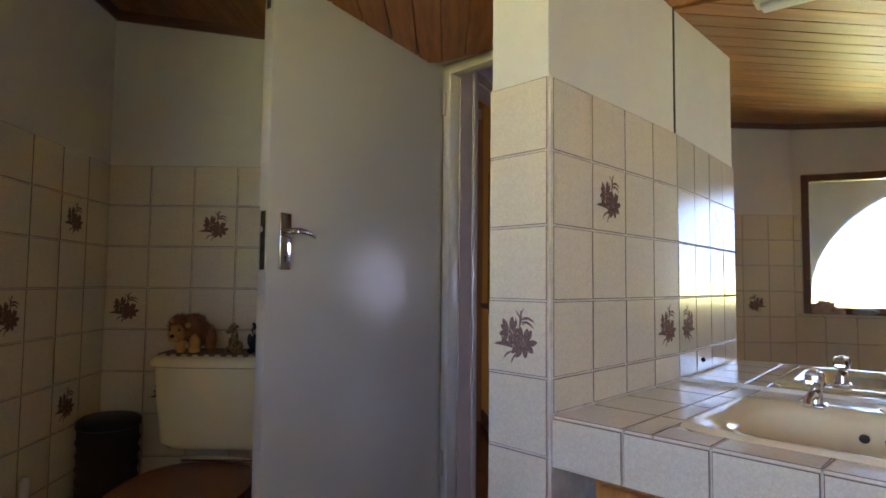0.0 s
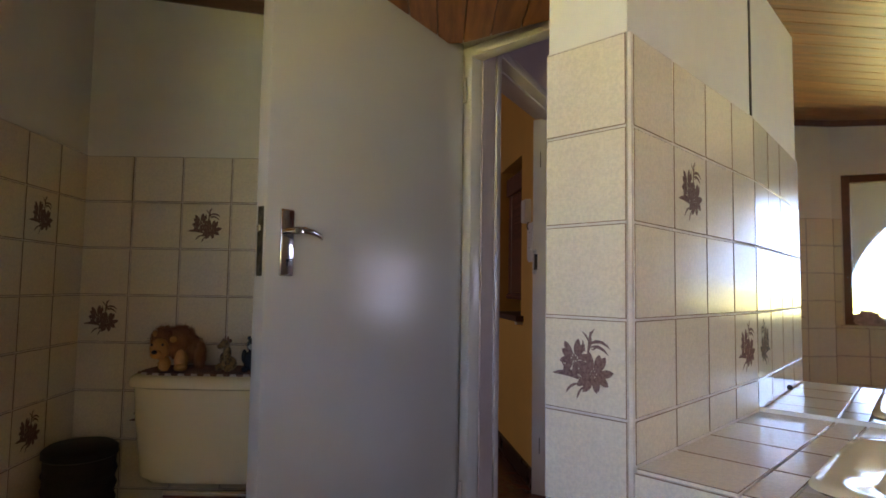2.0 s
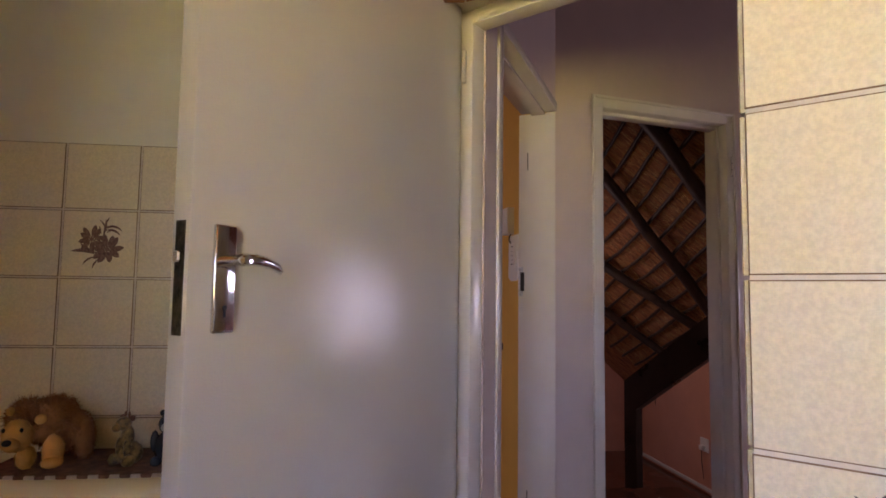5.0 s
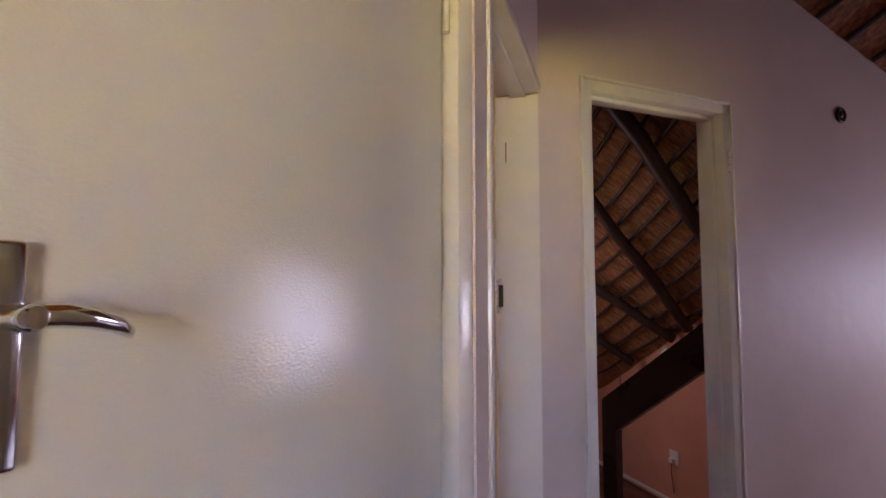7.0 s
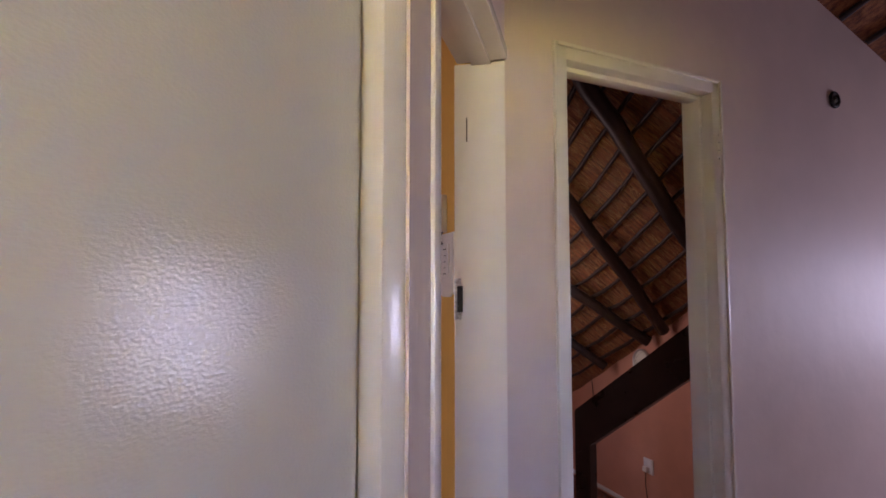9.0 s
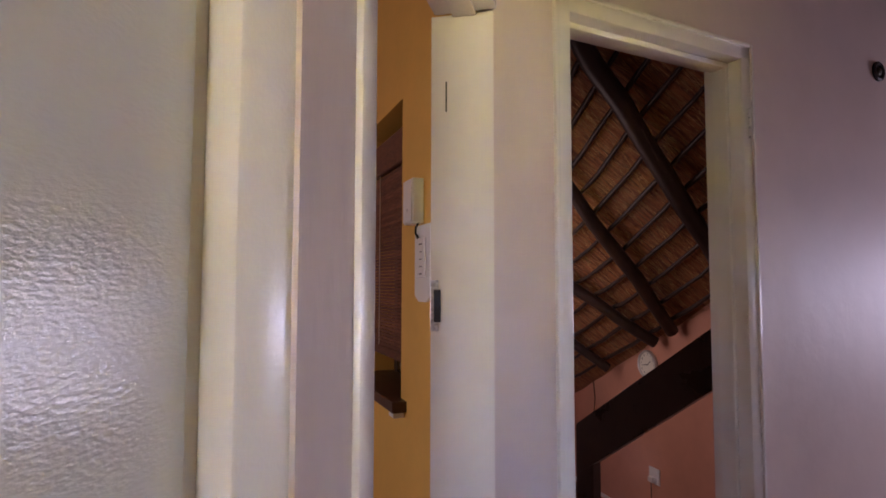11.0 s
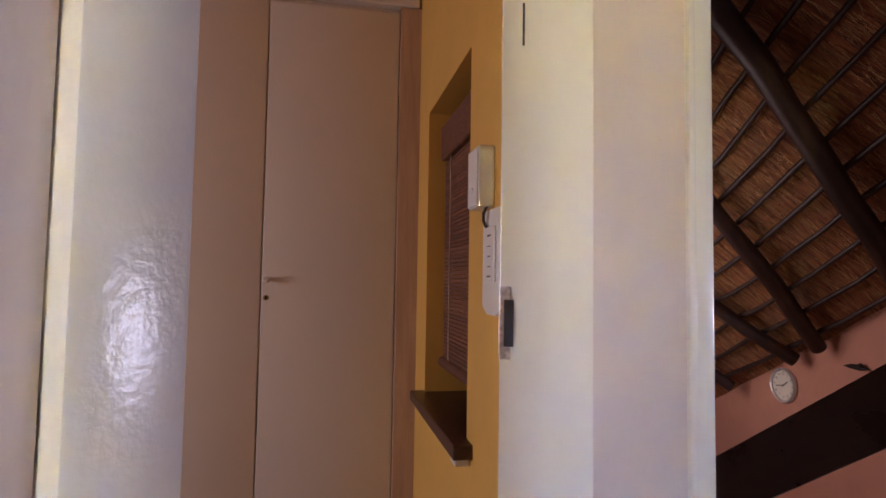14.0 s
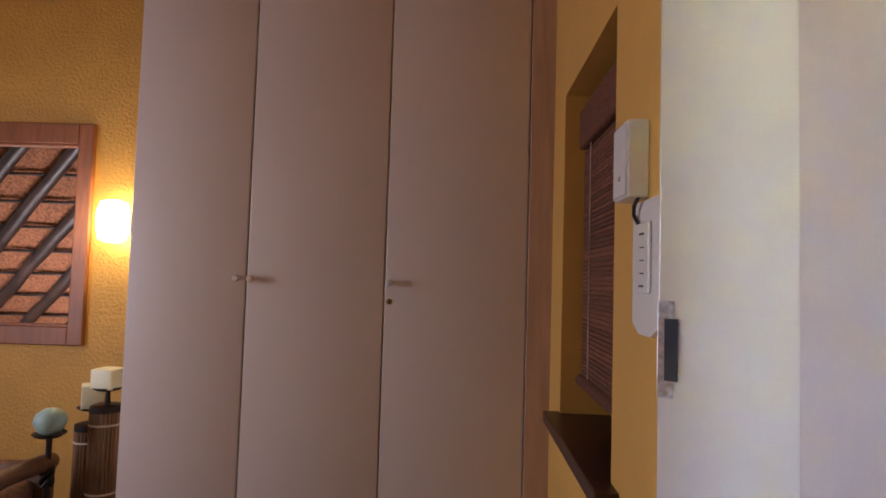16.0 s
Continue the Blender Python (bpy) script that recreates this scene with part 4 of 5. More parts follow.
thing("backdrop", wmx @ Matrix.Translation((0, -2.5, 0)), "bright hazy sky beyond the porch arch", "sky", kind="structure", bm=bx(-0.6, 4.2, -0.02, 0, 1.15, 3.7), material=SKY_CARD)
# Upright glow card, added to light the upper walls; no lawn is modelled.
thing("backdrop_lawn_glow", wmx @ Matrix.Translation((0, -2.5, 0)), "upright glowing yellow-green card standing in for lawn light beyond the porch arch", "lawn", kind="structure", bm=bx(-0.6, 4.2, -0.02, 0, -0.3, 1.149), material=LAWN_GLOW)
# shell and stones on the sill
bm = BM()
blob(bm, (0, 0, 0.034), (0.062, 0.026, 0.040), rough=0.6, sub=3)
blob(bm, (0.052, 0.002, 0.018), (0.040, 0.022, 0.022), rough=0.55, sub=3)
blob(bm, (-0.030, 0.004, 0.018), (0.030, 0.022, 0.022), rough=0.6, sub=3)
thing("shell", wmx @ Matrix.Translation((a + 0.105, 0.018, z0 + 0.006)), "large rough pinkish sea shell on the window sill", "shell", bm=bm, material=SHELL, smooth=60)
thing("stone", wmx @ Matrix.Translation((a + 0.295, 0.020, z0 + 0.006)), "smooth grey-green stone on the window sill", "stone", bm=blob(BM(), (0, 0, 0.019), (0.064, 0.026, 0.0195), rough=0.08, sub=3), material=STONE, smooth=60)
thing("shell", wmx @ Matrix.Translation((a + 0.43, 0.018, z0 + 0.006)), "small pale sea shell on the window sill", "shell", bm=blob(BM(), (0, 0, 0.020), (0.036, 0.022, 0.021), rough=0.4, sub=3), material=SHELL, smooth=60)

# ceiling light, unlit
cl = uv(0.575, -0.36)
cm = Matrix.Translation((cl.x, cl.y, ceil_z(cl.x, cl.y) - 0.001)) @ Matrix.Rotation(radians(135.5), 4, "Z")
lamp = thing("ceiling_light", cm, "unlit white ceiling light on the pine boards", "ceiling light")
part("body", bx(-0.16, 0.16, -0.03, 0.03, -0.012, 0.0, 0.004), WHITE_PLASTIC, lamp)
part("diffuser", bx(-0.145, 0.145, -0.022, 0.022, -0.028, -0.0125, 0.006, 3), WHITE_PLASTIC, lamp, smooth=40)

# ---- toilet ----
tx = -0.755
tm = Matrix.Translation((tx, 2.10, 0))
toilet = thing("toilet", tm, "cream ceramic close-coupled toilet with a brown wooden seat lid", "toilet")


def rr_loft(levels, n=40):
    bm = BM()
    rings = [[bm.verts.new((x, y, z)) for x, y in superellipse(0, cy, rx, ry, n, k)] for rx, ry, cy, z, k in levels]
    for a, b in zip(rings, rings[1:]):
        for i in range(n):
            j = (i + 1) % n
            bm.faces.new((a[i], a[j], b[j], b[i]))
    bm.faces.new(rings[0])
    bm.faces.new(rings[-1])
    return bm


part("cistern", rr_loft([(0.165, 0.075, -0.095, 0.54, 7), (0.19, 0.085, -0.095, 0.56, 7), (0.215, 0.095, -0.095, 0.72, 4.8), (0.222, 0.098, -0.095, 0.808, 4.5)]), CERAMIC, toilet, smooth=50)
part("cistern_lid", rr_loft([(0.224, 0.098, -0.096, 0.8085, 4.5), (0.234, 0.110, -0.098, 0.813, 4.2), (0.236, 0.112, -0.098, 0.824, 4.2), (0.232, 0.108, -0.098, 0.837, 4.2), (0.220, 0.098, -0.096, 0.846, 4.2), (0.18, 0.06, -0.095, 0.849, 4)]), CERAMIC, toilet, smooth=50)
part("pan", rr_loft([(0.11, 0.20, -0.34, FLOOR, 3), (0.10, 0.17, -0.33, 0.18, 3), (0.15, 0.22, -0.36, 0.36, 2.6), (0.185, 0.25, -0.38, 0.45, 2.6)]), CERAMIC, toilet, smooth=50)
part("seat", rr_loft([(0.19, 0.235, -0.40, 0.452, 2.5), (0.195, 0.24, -0.40, 0.46, 2.5), (0.19, 0.235, -0.40, 0.472, 2.5)]), SEAT_BROWN, toilet, "brown wooden seat", smooth=50)
part("lid", rr_loft([(0.19, 0.235, -0.40, 0.474, 2.5), (0.197, 0.242, -0.40, 0.484, 2.5), (0.19, 0.235, -0.40, 0.498, 2.5), (0.12, 0.15, -0.40, 0.503, 2.5)]), SEAT_BROWN, toilet, "brown wooden lid", smooth=50)
part("lid_hinge_bar", tube(BM(), [(-0.10, -0.185, 0.515), (0.14, -0.185, 0.515)], 0.010, 12), CHROME, toilet, smooth=60)

# cloth with a beaded fringe on the cistern
cloth = thing("cloth", Matrix.Translation((tx, 2.002, 0.8495)), "brown woven cloth with a pale stitched edge on the cistern", "cloth")
bm = BM()
pts = superellipse(0, 0, 0.205, 0.094, 48, 4.2)
prism(bm, pts, 0.0, 0.004)
part("fabric", bm, CLOTH, cloth)
for i in range(22):
    x = -0.195 + 0.39 * i / 21
    y = -0.094 * (1 - abs(x / 0.205) ** 4.2) ** (1 / 4.2)
    part("fringe", bx(x - 0.0085, x + 0.0085, y - 0.003, y + 0.003, -0.002, 0.0045, 0.001), CLOTH_PALE if i % 2 else CLOTH, cloth)


# plush lion: one mesh with long tufted mane and short fur elsewhere
def lion(m):
    bm = BM()
    rnd = random.Random(3)
    # centre, size, material, tufts, tuft length
    shapes = [((0.046, 0.010, 0.066), (0.056, 0.038, 0.048), 0, 1500, 0.007), ((0.008, 0.004, 0.090), (0.054, 0.046, 0.050), 0, 2200, 0.011), ((-0.036, 0.002, 0.100), (0.044, 0.044, 0.040), 0, 2200, 0.012),
              ((0.022, 0.006, 0.112), (0.042, 0.034, 0.030), 0, 1200, 0.012), ((-0.052, -0.040, 0.074), (0.034, 0.028, 0.034), 1, 500, 0.002), ((-0.062, -0.062, 0.060), (0.021, 0.016, 0.016), 1, 120, 0.002),
              ((-0.034, -0.030, 0.024), (0.022, 0.026, 0.026), 1, 260, 0.003), ((0.020, -0.036, 0.034), (0.024, 0.024, 0.036), 1, 320, 0.003), ((0.020, -0.052, 0.013), (0.024, 0.018, 0.013), 1, 120, 0.002),
              ((0.084, -0.004, 0.046), (0.024, 0.030, 0.046), 0, 800, 0.006)]
    for c, s, mi, tufts, ln0 in shapes:
        blob(bm, c, s, mi, 0.12, 2)
        for _ in range(tufts):
            d = Vector((rnd.gauss(0, 1), rnd.gauss(0, 1), rnd.gauss(0, 1))).normalized()
            p = Vector([a + b * x for a, b, x in zip(c, s, d)])
            ln = ln0 * rnd.uniform(0.5, 1.0)
            q = p + (d + Vector((rnd.gauss(0, 0.4), rnd.gauss(0, 0.4), rnd.gauss(-0.15, 0.4)))) * ln
            w = d.orthogonal().normalized() * 0.0011
            bm.faces.new([bm.verts.new(k) for k in (p - w, p + w, q)]).material_index = mi
    blob(bm, (-0.068, -0.078, 0.067), (0.010, 0.007, 0.007), 2)
    for x, y in ((-0.078, -0.058), (-0.042, -0.067)):
        blob(bm, (x, y, 0.089), (0.0042, 0.0042, 0.005), 2)
    blob(bm, (-0.008, -0.046, 0.104), (0.013, 0.006, 0.011), 3)
    blob(bm, (-0.070, -0.026, 0.122), (0.009, 0.006, 0.010), 3)
    return thing("plush_lion", m, "small orange-brown plush lion with a shaggy mane on the cistern cloth", "toy", bm=bm, material=[FUR, FUR_LIGHT, BLACK, FUR_LIGHT], smooth=70)


lion(Matrix.Translation((-0.880, 1.998, 0.852)) @ Matrix.Rotation(radians(24), 4, "Z") @ Matrix.Diagonal((0.80, 0.9, 0.90, 1)))
bm = BM()
blob(bm, (0, 0, 0.022), (0.028, 0.022, 0.024), 0)
blob(bm, (-0.004, -0.003, 0.052), (0.013, 0.013, 0.026), 0)
blob(bm, (-0.006, -0.012, 0.080), (0.013, 0.017, 0.014), 0)
blob(bm, (-0.008, -0.027, 0.074), (0.009, 0.009, 0.008), 0)
for k in (-1, 1):
    blob(bm, (-0.005 + 0.013 * k, -0.004, 0.090), (0.006, 0.004, 0.006), 1)
    blob(bm, (-0.004 + 0.005 * k, -0.006, 0.096), (0.0025, 0.0025, 0.008), 1)
    blob(bm, (0.017 * k, -0.018, 0.012), (0.009, 0.016, 0.012), 0)
    blob(bm, (0.010 * k, -0.016, 0.034), (0.006, 0.008, 0.020), 0)
thing("giraffe_figurine", Matrix.Translation((-0.714, 1.985, 0.852)) @ Matrix.Rotation(radians(-25), 4, "Z"), "small spotted ceramic giraffe ornament on the cistern cloth", "ornament", bm=bm, material=[SPOTTED, CLOTH], smooth=70)
bm = BM()
blob(bm, (0, 0, 0.032), (0.030, 0.026, 0.034), 0)
blob(bm, (0, -0.004, 0.078), (0.020, 0.019, 0.022), 0)
blob(bm, (0, -0.020, 0.074), (0.010, 0.010, 0.009), 1)
for k in (-1, 1):
    blob(bm, (0.014 * k, 0.0, 0.098), (0.006, 0.004, 0.007), 0)
    blob(bm, (0.024 * k, -0.010, 0.045), (0.008, 0.010, 0.022), 0)
    blob(bm, (0.015 * k, -0.024, 0.010), (0.011, 0.016, 0.010), 0)
thing("bear_figurine", Matrix.Translation((-0.640, 1.985, 0.852)), "dark blue-grey ceramic animal ornament on the cistern cloth", "ornament", bm=bm, material=[BLUE_GLAZE, STONE], smooth=70)

# waste bin and toilet brush
bin_ = thing("waste_bin", Matrix.Translation((-1.128, 1.965, FLOOR)) @ Matrix.Diagonal((0.88, 0.88, 0.945, 1)), "tall black woven waste bin beside the toilet", "bin")
part("body", lathe(BM(), [(0.085, 0.0), (0.092, 0.02), (0.098, 0.30), (0.106, 0.585)], 32), WICKER, bin_, smooth=40)
part("lid", lathe(BM(), [(0.106, 0.586), (0.112, 0.590), (0.112, 0.610), (0.095, 0.622), (0, 0.626)], 32), BLACK, bin_, smooth=40)
for k in range(12):
    part("band", lathe(BM(), [(0.094 + 0.001 * k, 0.045 * k + 0.03), (0.100 + 0.001 * k, 0.045 * k + 0.045), (0.094 + 0.001 * k, 0.045 * k + 0.06)], 32), WICKER, bin_, smooth=60)
br = thing("toilet_brush", Matrix.Translation((-1.145, 1.60, FLOOR)), "white toilet brush in its holder beside the wall", "brush")
part("holder", lathe(BM(), [(0.05, 0), (0.052, 0.02), (0.042, 0.16), (0.038, 0.162), (0.036, 0.02), (0, 0.02)], 24), WHITE_PLASTIC, br, smooth=50)
part("handle", lathe(BM(), [(0.008, 0.03), (0.008, 0.40), (0.011, 0.43), (0.012, 0.49), (0.008, 0.505), (0, 0.507)], 16), WHITE_PLASTIC, br, smooth=50)

# ================= hall things =================
lm = base(along(HALL_B, LIV_ANG, 1.83), HALL_B)
st = thing("wall_spotlight", lm @ Matrix.Translation((0, 0.002, 2.172)), "small round dark metal wall fitting", "wall fitting")
part("ring", lathe(BM(), [(0.040, 0.0), (0.040, 0.008), (0.034, 0.012), (0.026, 0.010), (0.024, 0.004), (0.0, 0.004)], 28, Matrix.Rotation(-math.pi / 2, 4, "X")), IRON, st, smooth=45)
part("lens", lathe(BM(), [(0.018, 0.004), (0.012, 0.012), (0.0, 0.014)], 20, Matrix.Rotation(-math.pi / 2, 4, "X")), DULL_METAL, st, smooth=60)

# ================= living-room things =================
# balustrade of the steps: newel post and broad sloping board
bp, bang = Vector((1.428, 4.432, 0)), -62.0
bmx = base(bp, along((bp.x, bp.y), bang, 1))
bal = thing("balustrade", bmx, "black stained timber newel post and broad sloping handrail board", "balustrade")
part("newel_post", bx(0.0, 0.092, -0.049, 0.019, -0.1095, 0.50, 0.004), DARK_WOOD, bal)
bm = BM()
L = 0.78
sl = 0.758
pr = [(0.0, 0.639), (L, 0.639 + sl * L), (L, 0.393 + sl * L), (0.09, 0.467), (0.0, 0.40)]
for y0, y1 in ((-0.05, 0.02),):
    lo = [bm.verts.new((x, y0, z)) for x, z in pr]
    hi = [bm.verts.new((x, y1, z)) for x, z in pr]
    bm.faces.new(lo)
    bm.faces.new(hi[::-1])
    for i in range(len(pr)):
        j = (i + 1) % len(pr)
        bm.faces.new((lo[i], lo[j], hi[j], hi[i]))
bmesh.ops.bevel(bm, geom=list(bm.edges), offset=0.005, segments=2, affect="EDGES")
part("handrail_board", bm, DARK_WOOD, bal)
part("upper_post", bx(L - 0.08, L + 0.02, -0.051, 0.021, FLOOR + 0.0, 0.393 + sl * L, 0.004), DARK_WOOD, bal)
# lizard-like iron ornament on the far wall
em = base(PW0, PW1)


def on_east(y, z, out=0.002):
    k = (y - PW0[1]) / (PW1[1] - PW0[1])
    return em @ Matrix.Translation((k * math.dist(PW0, PW1), out, z))


bm = BM()
tube(bm, [(-0.07, 0.012, 0.0), (-0.02, 0.02, 0.004), (0.03, 0.02, 0.006), (0.09, 0.012, 0.0)], [0.004, 0.016, 0.014, 0.003], 8)
blob(bm, (-0.035, 0.026, 0.018), (0.016, 0.012, 0.014))
thing("wall_hook", on_east(5.28, 0.882), "small dark iron wall ornament", "ornament", bm=bm, material=IRON, smooth=60)


def clock(m):
    c = thing("wall_clock", m, "round white wall clock with a silver rim", "clock")
    R = Matrix.Rotation(-math.pi / 2, 4, "X")
    part("rim", lathe(BM(), [(0.115, 0.0), (0.118, 0.018), (0.110, 0.030), (0.100, 0.026), (0.098, 0.012), (0.0, 0.012)], 40, R), mat("silver_plastic", (0.62, 0.60, 0.57), 0.35, metal=0.4, vary=0.05), c, smooth=40)
    d = part("dial", lathe(BM(), [(0.098, 0.0125), (0.098, 0.0145), (0.0, 0.0145)], 40, R), PLASTER, c)
    for i in range(12):
        a = radians(30 * i)
        cu = bpy.data.curves.new("numeral", "FONT")
        cu.body, cu.size, cu.align_x, cu.align_y = str(12 if i == 0 else i), 0.026, "CENTER", "CENTER"
        cu.materials.append(BLACK)
        t = new("numeral", cu)
        t.parent = d
        t.matrix_local = Matrix.Translation((-0.080 * math.sin(a), 0.0152, 0.080 * math.cos(a))) @ Matrix.Rotation(math.pi, 4, "Z") @ Matrix.Rotation(math.pi / 2, 4, "X")
    for a, ln, w in ((305, 0.048, 0.0035), (100, 0.072, 0.0025)):
        h = part("clock_hand", bx(-w, w, 0.0155, 0.0165, -0.012, ln), BLACK, c)
        h.matrix_local = Matrix.Rotation(radians(a), 4, "Y")
    return c


clock(on_east(5.853, 0.685) @ Matrix.Scale(0.96, 4))
so = thing("wall_socket", on_east(5.805, -0.155), "white double wall socket with a hanging cable", "socket")
part("plate", bx(-0.06, 0.06, 0.0, 0.012, -0.06, 0.06, 0.004), WHITE_PLASTIC, so)
part("switch", bx(-0.04, -0.015, 0.012, 0.017, 0.015, 0.04, 0.002), WHITE_PLASTIC, so)
part("plug", bx(-0.02, 0.035, 0.012, 0.045, -0.045, -0.005, 0.006), WHITE_PLASTIC, so)
part("cable", tube(BM(), [(0.01, 0.03, -0.045), (0.012, 0.03, -0.15), (0.0, 0.02, -0.30)], 0.004, 8), IRON, so)
thing("cable", on_east(6.63, 0.34), "thin dark cable hanging on the terracotta wall", "cable", bm=tube(BM(), [(0, 0.006, 0.22), (0.01, 0.006, 0.1), (-0.01, 0.006, -0.05), (0.02, 0.006, -0.3)], 0.003, 6), material=IRON)

# ================= bedroom things =================
ym = base(yp, yq)
wi = thing("window_2", ym, "recessed window with a woven wooden roll blind", "window", kind="structure")
a, b, z0, z1 = REC[0] + 0.02, REC[1] + 0.02, REC[2], REC[3]
for x0, x1, h0, h1 in ((a + 0.001, a + 0.05, z0 + 0.001, z1 - 0.001), (b - 0.05, b - 0.001, z0 + 0.001, z1 - 0.001), (a + 0.05, b - 0.05, z1 - 0.06, z1 - 0.001), (a + 0.05, b - 0.05, z0 + 0.001, z0 + 0.06)):
    part("window_frame", bx(x0, x1, -0.20, -0.15, h0, h1, 0.004), DARK_WOOD, wi)
p2 = part("pane", bx(a + 0.05, b - 0.05, -0.178, -0.173, z0 + 0.06, z1 - 0.06), FROST, wi)
part("shutter_board", bx(a, b, -0.235, -0.215, z0, z1), DARK_WOOD, wi, "dark board behind the blind")
sill = part("window_sill", bx(a - 0.06, b + 0.03, -0.15, 0.046, z0 - 0.028, z0 + 0.006, 0.004), SILL, wi, "dark stained wooden sill")
bl = thing("roll_blind", ym, "brown woven wooden blind rolled down over the window", "blind")
part("valance", bx(a + 0.012, b - 0.012, -0.070, -0.040, z1 - 0.17, z1 - 0.05, 0.008), BLIND, bl)
zs = z0 + 0.115
for i in range(54):
    z = zs + i * 0.0125
    part("slat", bx(a + 0.02, b - 0.02, -0.062, -0.057, z, z + 0.0105), BLIND, bl)
part("bottom_roll", tube(BM(), [(a + 0.02, -0.058, zs - 0.005), (b - 0.02, -0.058, zs - 0.005)], 0.018, 12), BLIND, bl, smooth=60)
for x in (a + 0.12, b - 0.12):
    part("cord", tube(BM(), [(x, -0.053, z1 - 0.15), (x, -0.053, zs)], 0.002, 6), CLOTH_PALE, bl)
thing("wooden_wedge", ym @ Matrix.Translation((a + 0.005, 0.03, z0 - 0.046)), "small white bracket under the window sill", "bracket", bm=bx(-0.05, 0.0, -0.028, 0.008, 0.0, 0.016, 0.003), material=WHITE_PLASTIC)

# white box and holder on the yellow wall
bxm = ym @ Matrix.Translation((0.150, 0.001, 0))
ch = thing("doorbell_box", bxm, "cream-white plastic chime box on the yellow wall", "chime box")
part("housing", bx(0.0, 0.085, 0.0, 0.034, 1.482, 1.612, 0.003), WHITE_PLASTIC, ch)
part("cover", bx(0.004, 0.081, 0.034, 0.037, 1.486, 1.608, 0.003), WHITE_PLASTIC, ch)
part("button", lathe(BM(), [(0.006, 0), (0.005, 0.003), (0, 0.003)], 12, Matrix.Translation((0.04, 0.0372, 1.52)) @ Matrix.Rotation(-math.pi / 2, 4, "X")), WHITE_PLASTIC, ch)
ho = thing("key_holder", ym @ Matrix.Translation((0.078, 0.001, 0)) @ Matrix.Diagonal((1.75, 1, 1, 1)), "white plastic holder plate with small dark marks", "holder")
bm = BM()
pr = [(0.0, 1.275), (0.02, 1.258), (0.055, 1.258), (0.075, 1.275), (0.075, 1.462), (0.06, 1.476), (0.0, 1.476)]
lo = [bm.verts.new((x, 0.0, z)) for x, z in pr]
hi = [bm.verts.new((x, 0.007, z)) for x, z in pr]
bm.faces.new(lo)
bm.faces.new(hi[::-1])
for i in range(len(pr)):
    j = (i + 1) % len(pr)
    bm.faces.new((lo[i], lo[j], hi[j], hi[i]))
part("plate", bm, WHITE_PLASTIC, ho)
cn = part("cover_strip", bx(0.018, 0.062, 0.0072, 0.013, 1.325, 1.44, 0.003), WHITE_PLASTIC, ho)
for k, (w, h) in enumerate(((0.014, 0.010), (0.012, 0.006), (0.012, 0.006), (0.012, 0.005), (0.014, 0.010))):
    part("mark", bx(0.030, 0.030 + w, 0.0131, 0.0137, 1.335 + 0.021 * k, 1.335 + 0.021 * k + h * 0.35), BLACK, cn)
part("wire", tube(BM(), [(0.045, 0.014, 1.484), (0.052, 0.018, 1.470), (0.060, 0.014, 1.455), (0.052, 0.010, 1.438)], 0.0032, 8), BLACK, ho)

# ---- wardrobe ----
WDP, WD_ANG = (-0.217, 4.397), 6.5
wdm = Matrix.Translation((WDP[0], WDP[1], 0)) @ Matrix.Rotation(radians(WD_ANG), 4, "Z")
ck = 1 / math.cos(radians(WD_ANG))
X0, G1, G2, X3, X4 = (-1.163 + 0.217) * ck, (-0.745 + 0.217) * ck, (-0.267 + 0.217) * ck, (0.217 + 0.217) * ck, (0.29 + 0.217) * ck
WT = 2.362
wd = thing("wardrobe", wdm, "tall cream-white built-in wardrobe with three plain doors", "wardrobe")
part("carcass", bx(X0, X4 - 0.005, 0.0225, 0.55, FLOOR, WT + 0.02), WARD_PAINT, wd)
for k, (x0, x1) in enumerate(((X0 + 0.002, G1 - 0.0023), (G1 + 0.0023, G2 - 0.0023), (G2 + 0.0023, X3 - 0.003))):
    d = part("door", bx(x0, x1, 0.0, 0.020, FLOOR + 0.08, WT - 0.003, 0.004, 3), WARD_PAINT, wd, smooth=50)
    kx = x1 - 0.026 if k == 0 else x0 + 0.018
    R = Matrix.Translation((kx, 0.0, 1.322)) @ Matrix.Rotation(math.pi / 2, 4, "X")
    part("knob", lathe(BM(), [(0.006, 0), (0.006, 0.014), (0.011, 0.018), (0.0115, 0.024), (0.008, 0.030), (0, 0.031)], 18, R), WARD_PAINT, d, smooth=50)
    if k == 2:
        kh = part("keyhole", lathe(BM(), [(0.010, 0), (0.0095, 0.0015), (0, 0.0016)], 18, Matrix.Translation((kx - 0.002, 0.0, 1.257)) @ Matrix.Rotation(math.pi / 2, 4, "X")), mat("old_brass", (0.45, 0.30, 0.12), 0.35, metal=1.0, vary=0.3, scale=60), d, "small brass keyhole")
        part("slot", bx(kx - 0.0045, kx + 0.0005, -0.0024, -0.0017, 1.250, 1.264), BLACK, kh)
part("stile", bx(X3, X4 + 0.035, -0.012, 0.022, FLOOR, WT + 0.02, 0.003), PINE_EDGE, wd, "bare pine upright beside the doors")
part("plinth", bx(X0, X3, 0.02, 0.0224, FLOOR, FLOOR + 0.08), WARD_PAINT, wd)
part("cornice", bx(X0 - 0.01, X4, -0.022, 0.56, WT + 0.021, WT + 0.105, 0.006), WARD_PAINT, wd)
part("cornice_lip", bx(X0 - 0.014, X4, -0.030, -0.0222, WT + 0.085, WT + 0.108, 0.003), WARD_PAINT, wd)

# ---- inner window in the roughcast wall, with the next room's thatch behind it ----
im = base(ba, bb)
iw = thing("window_3", im, "inner window opening in a red-brown wooden frame", "window", kind="structure")
a, b, z0, z1 = OP
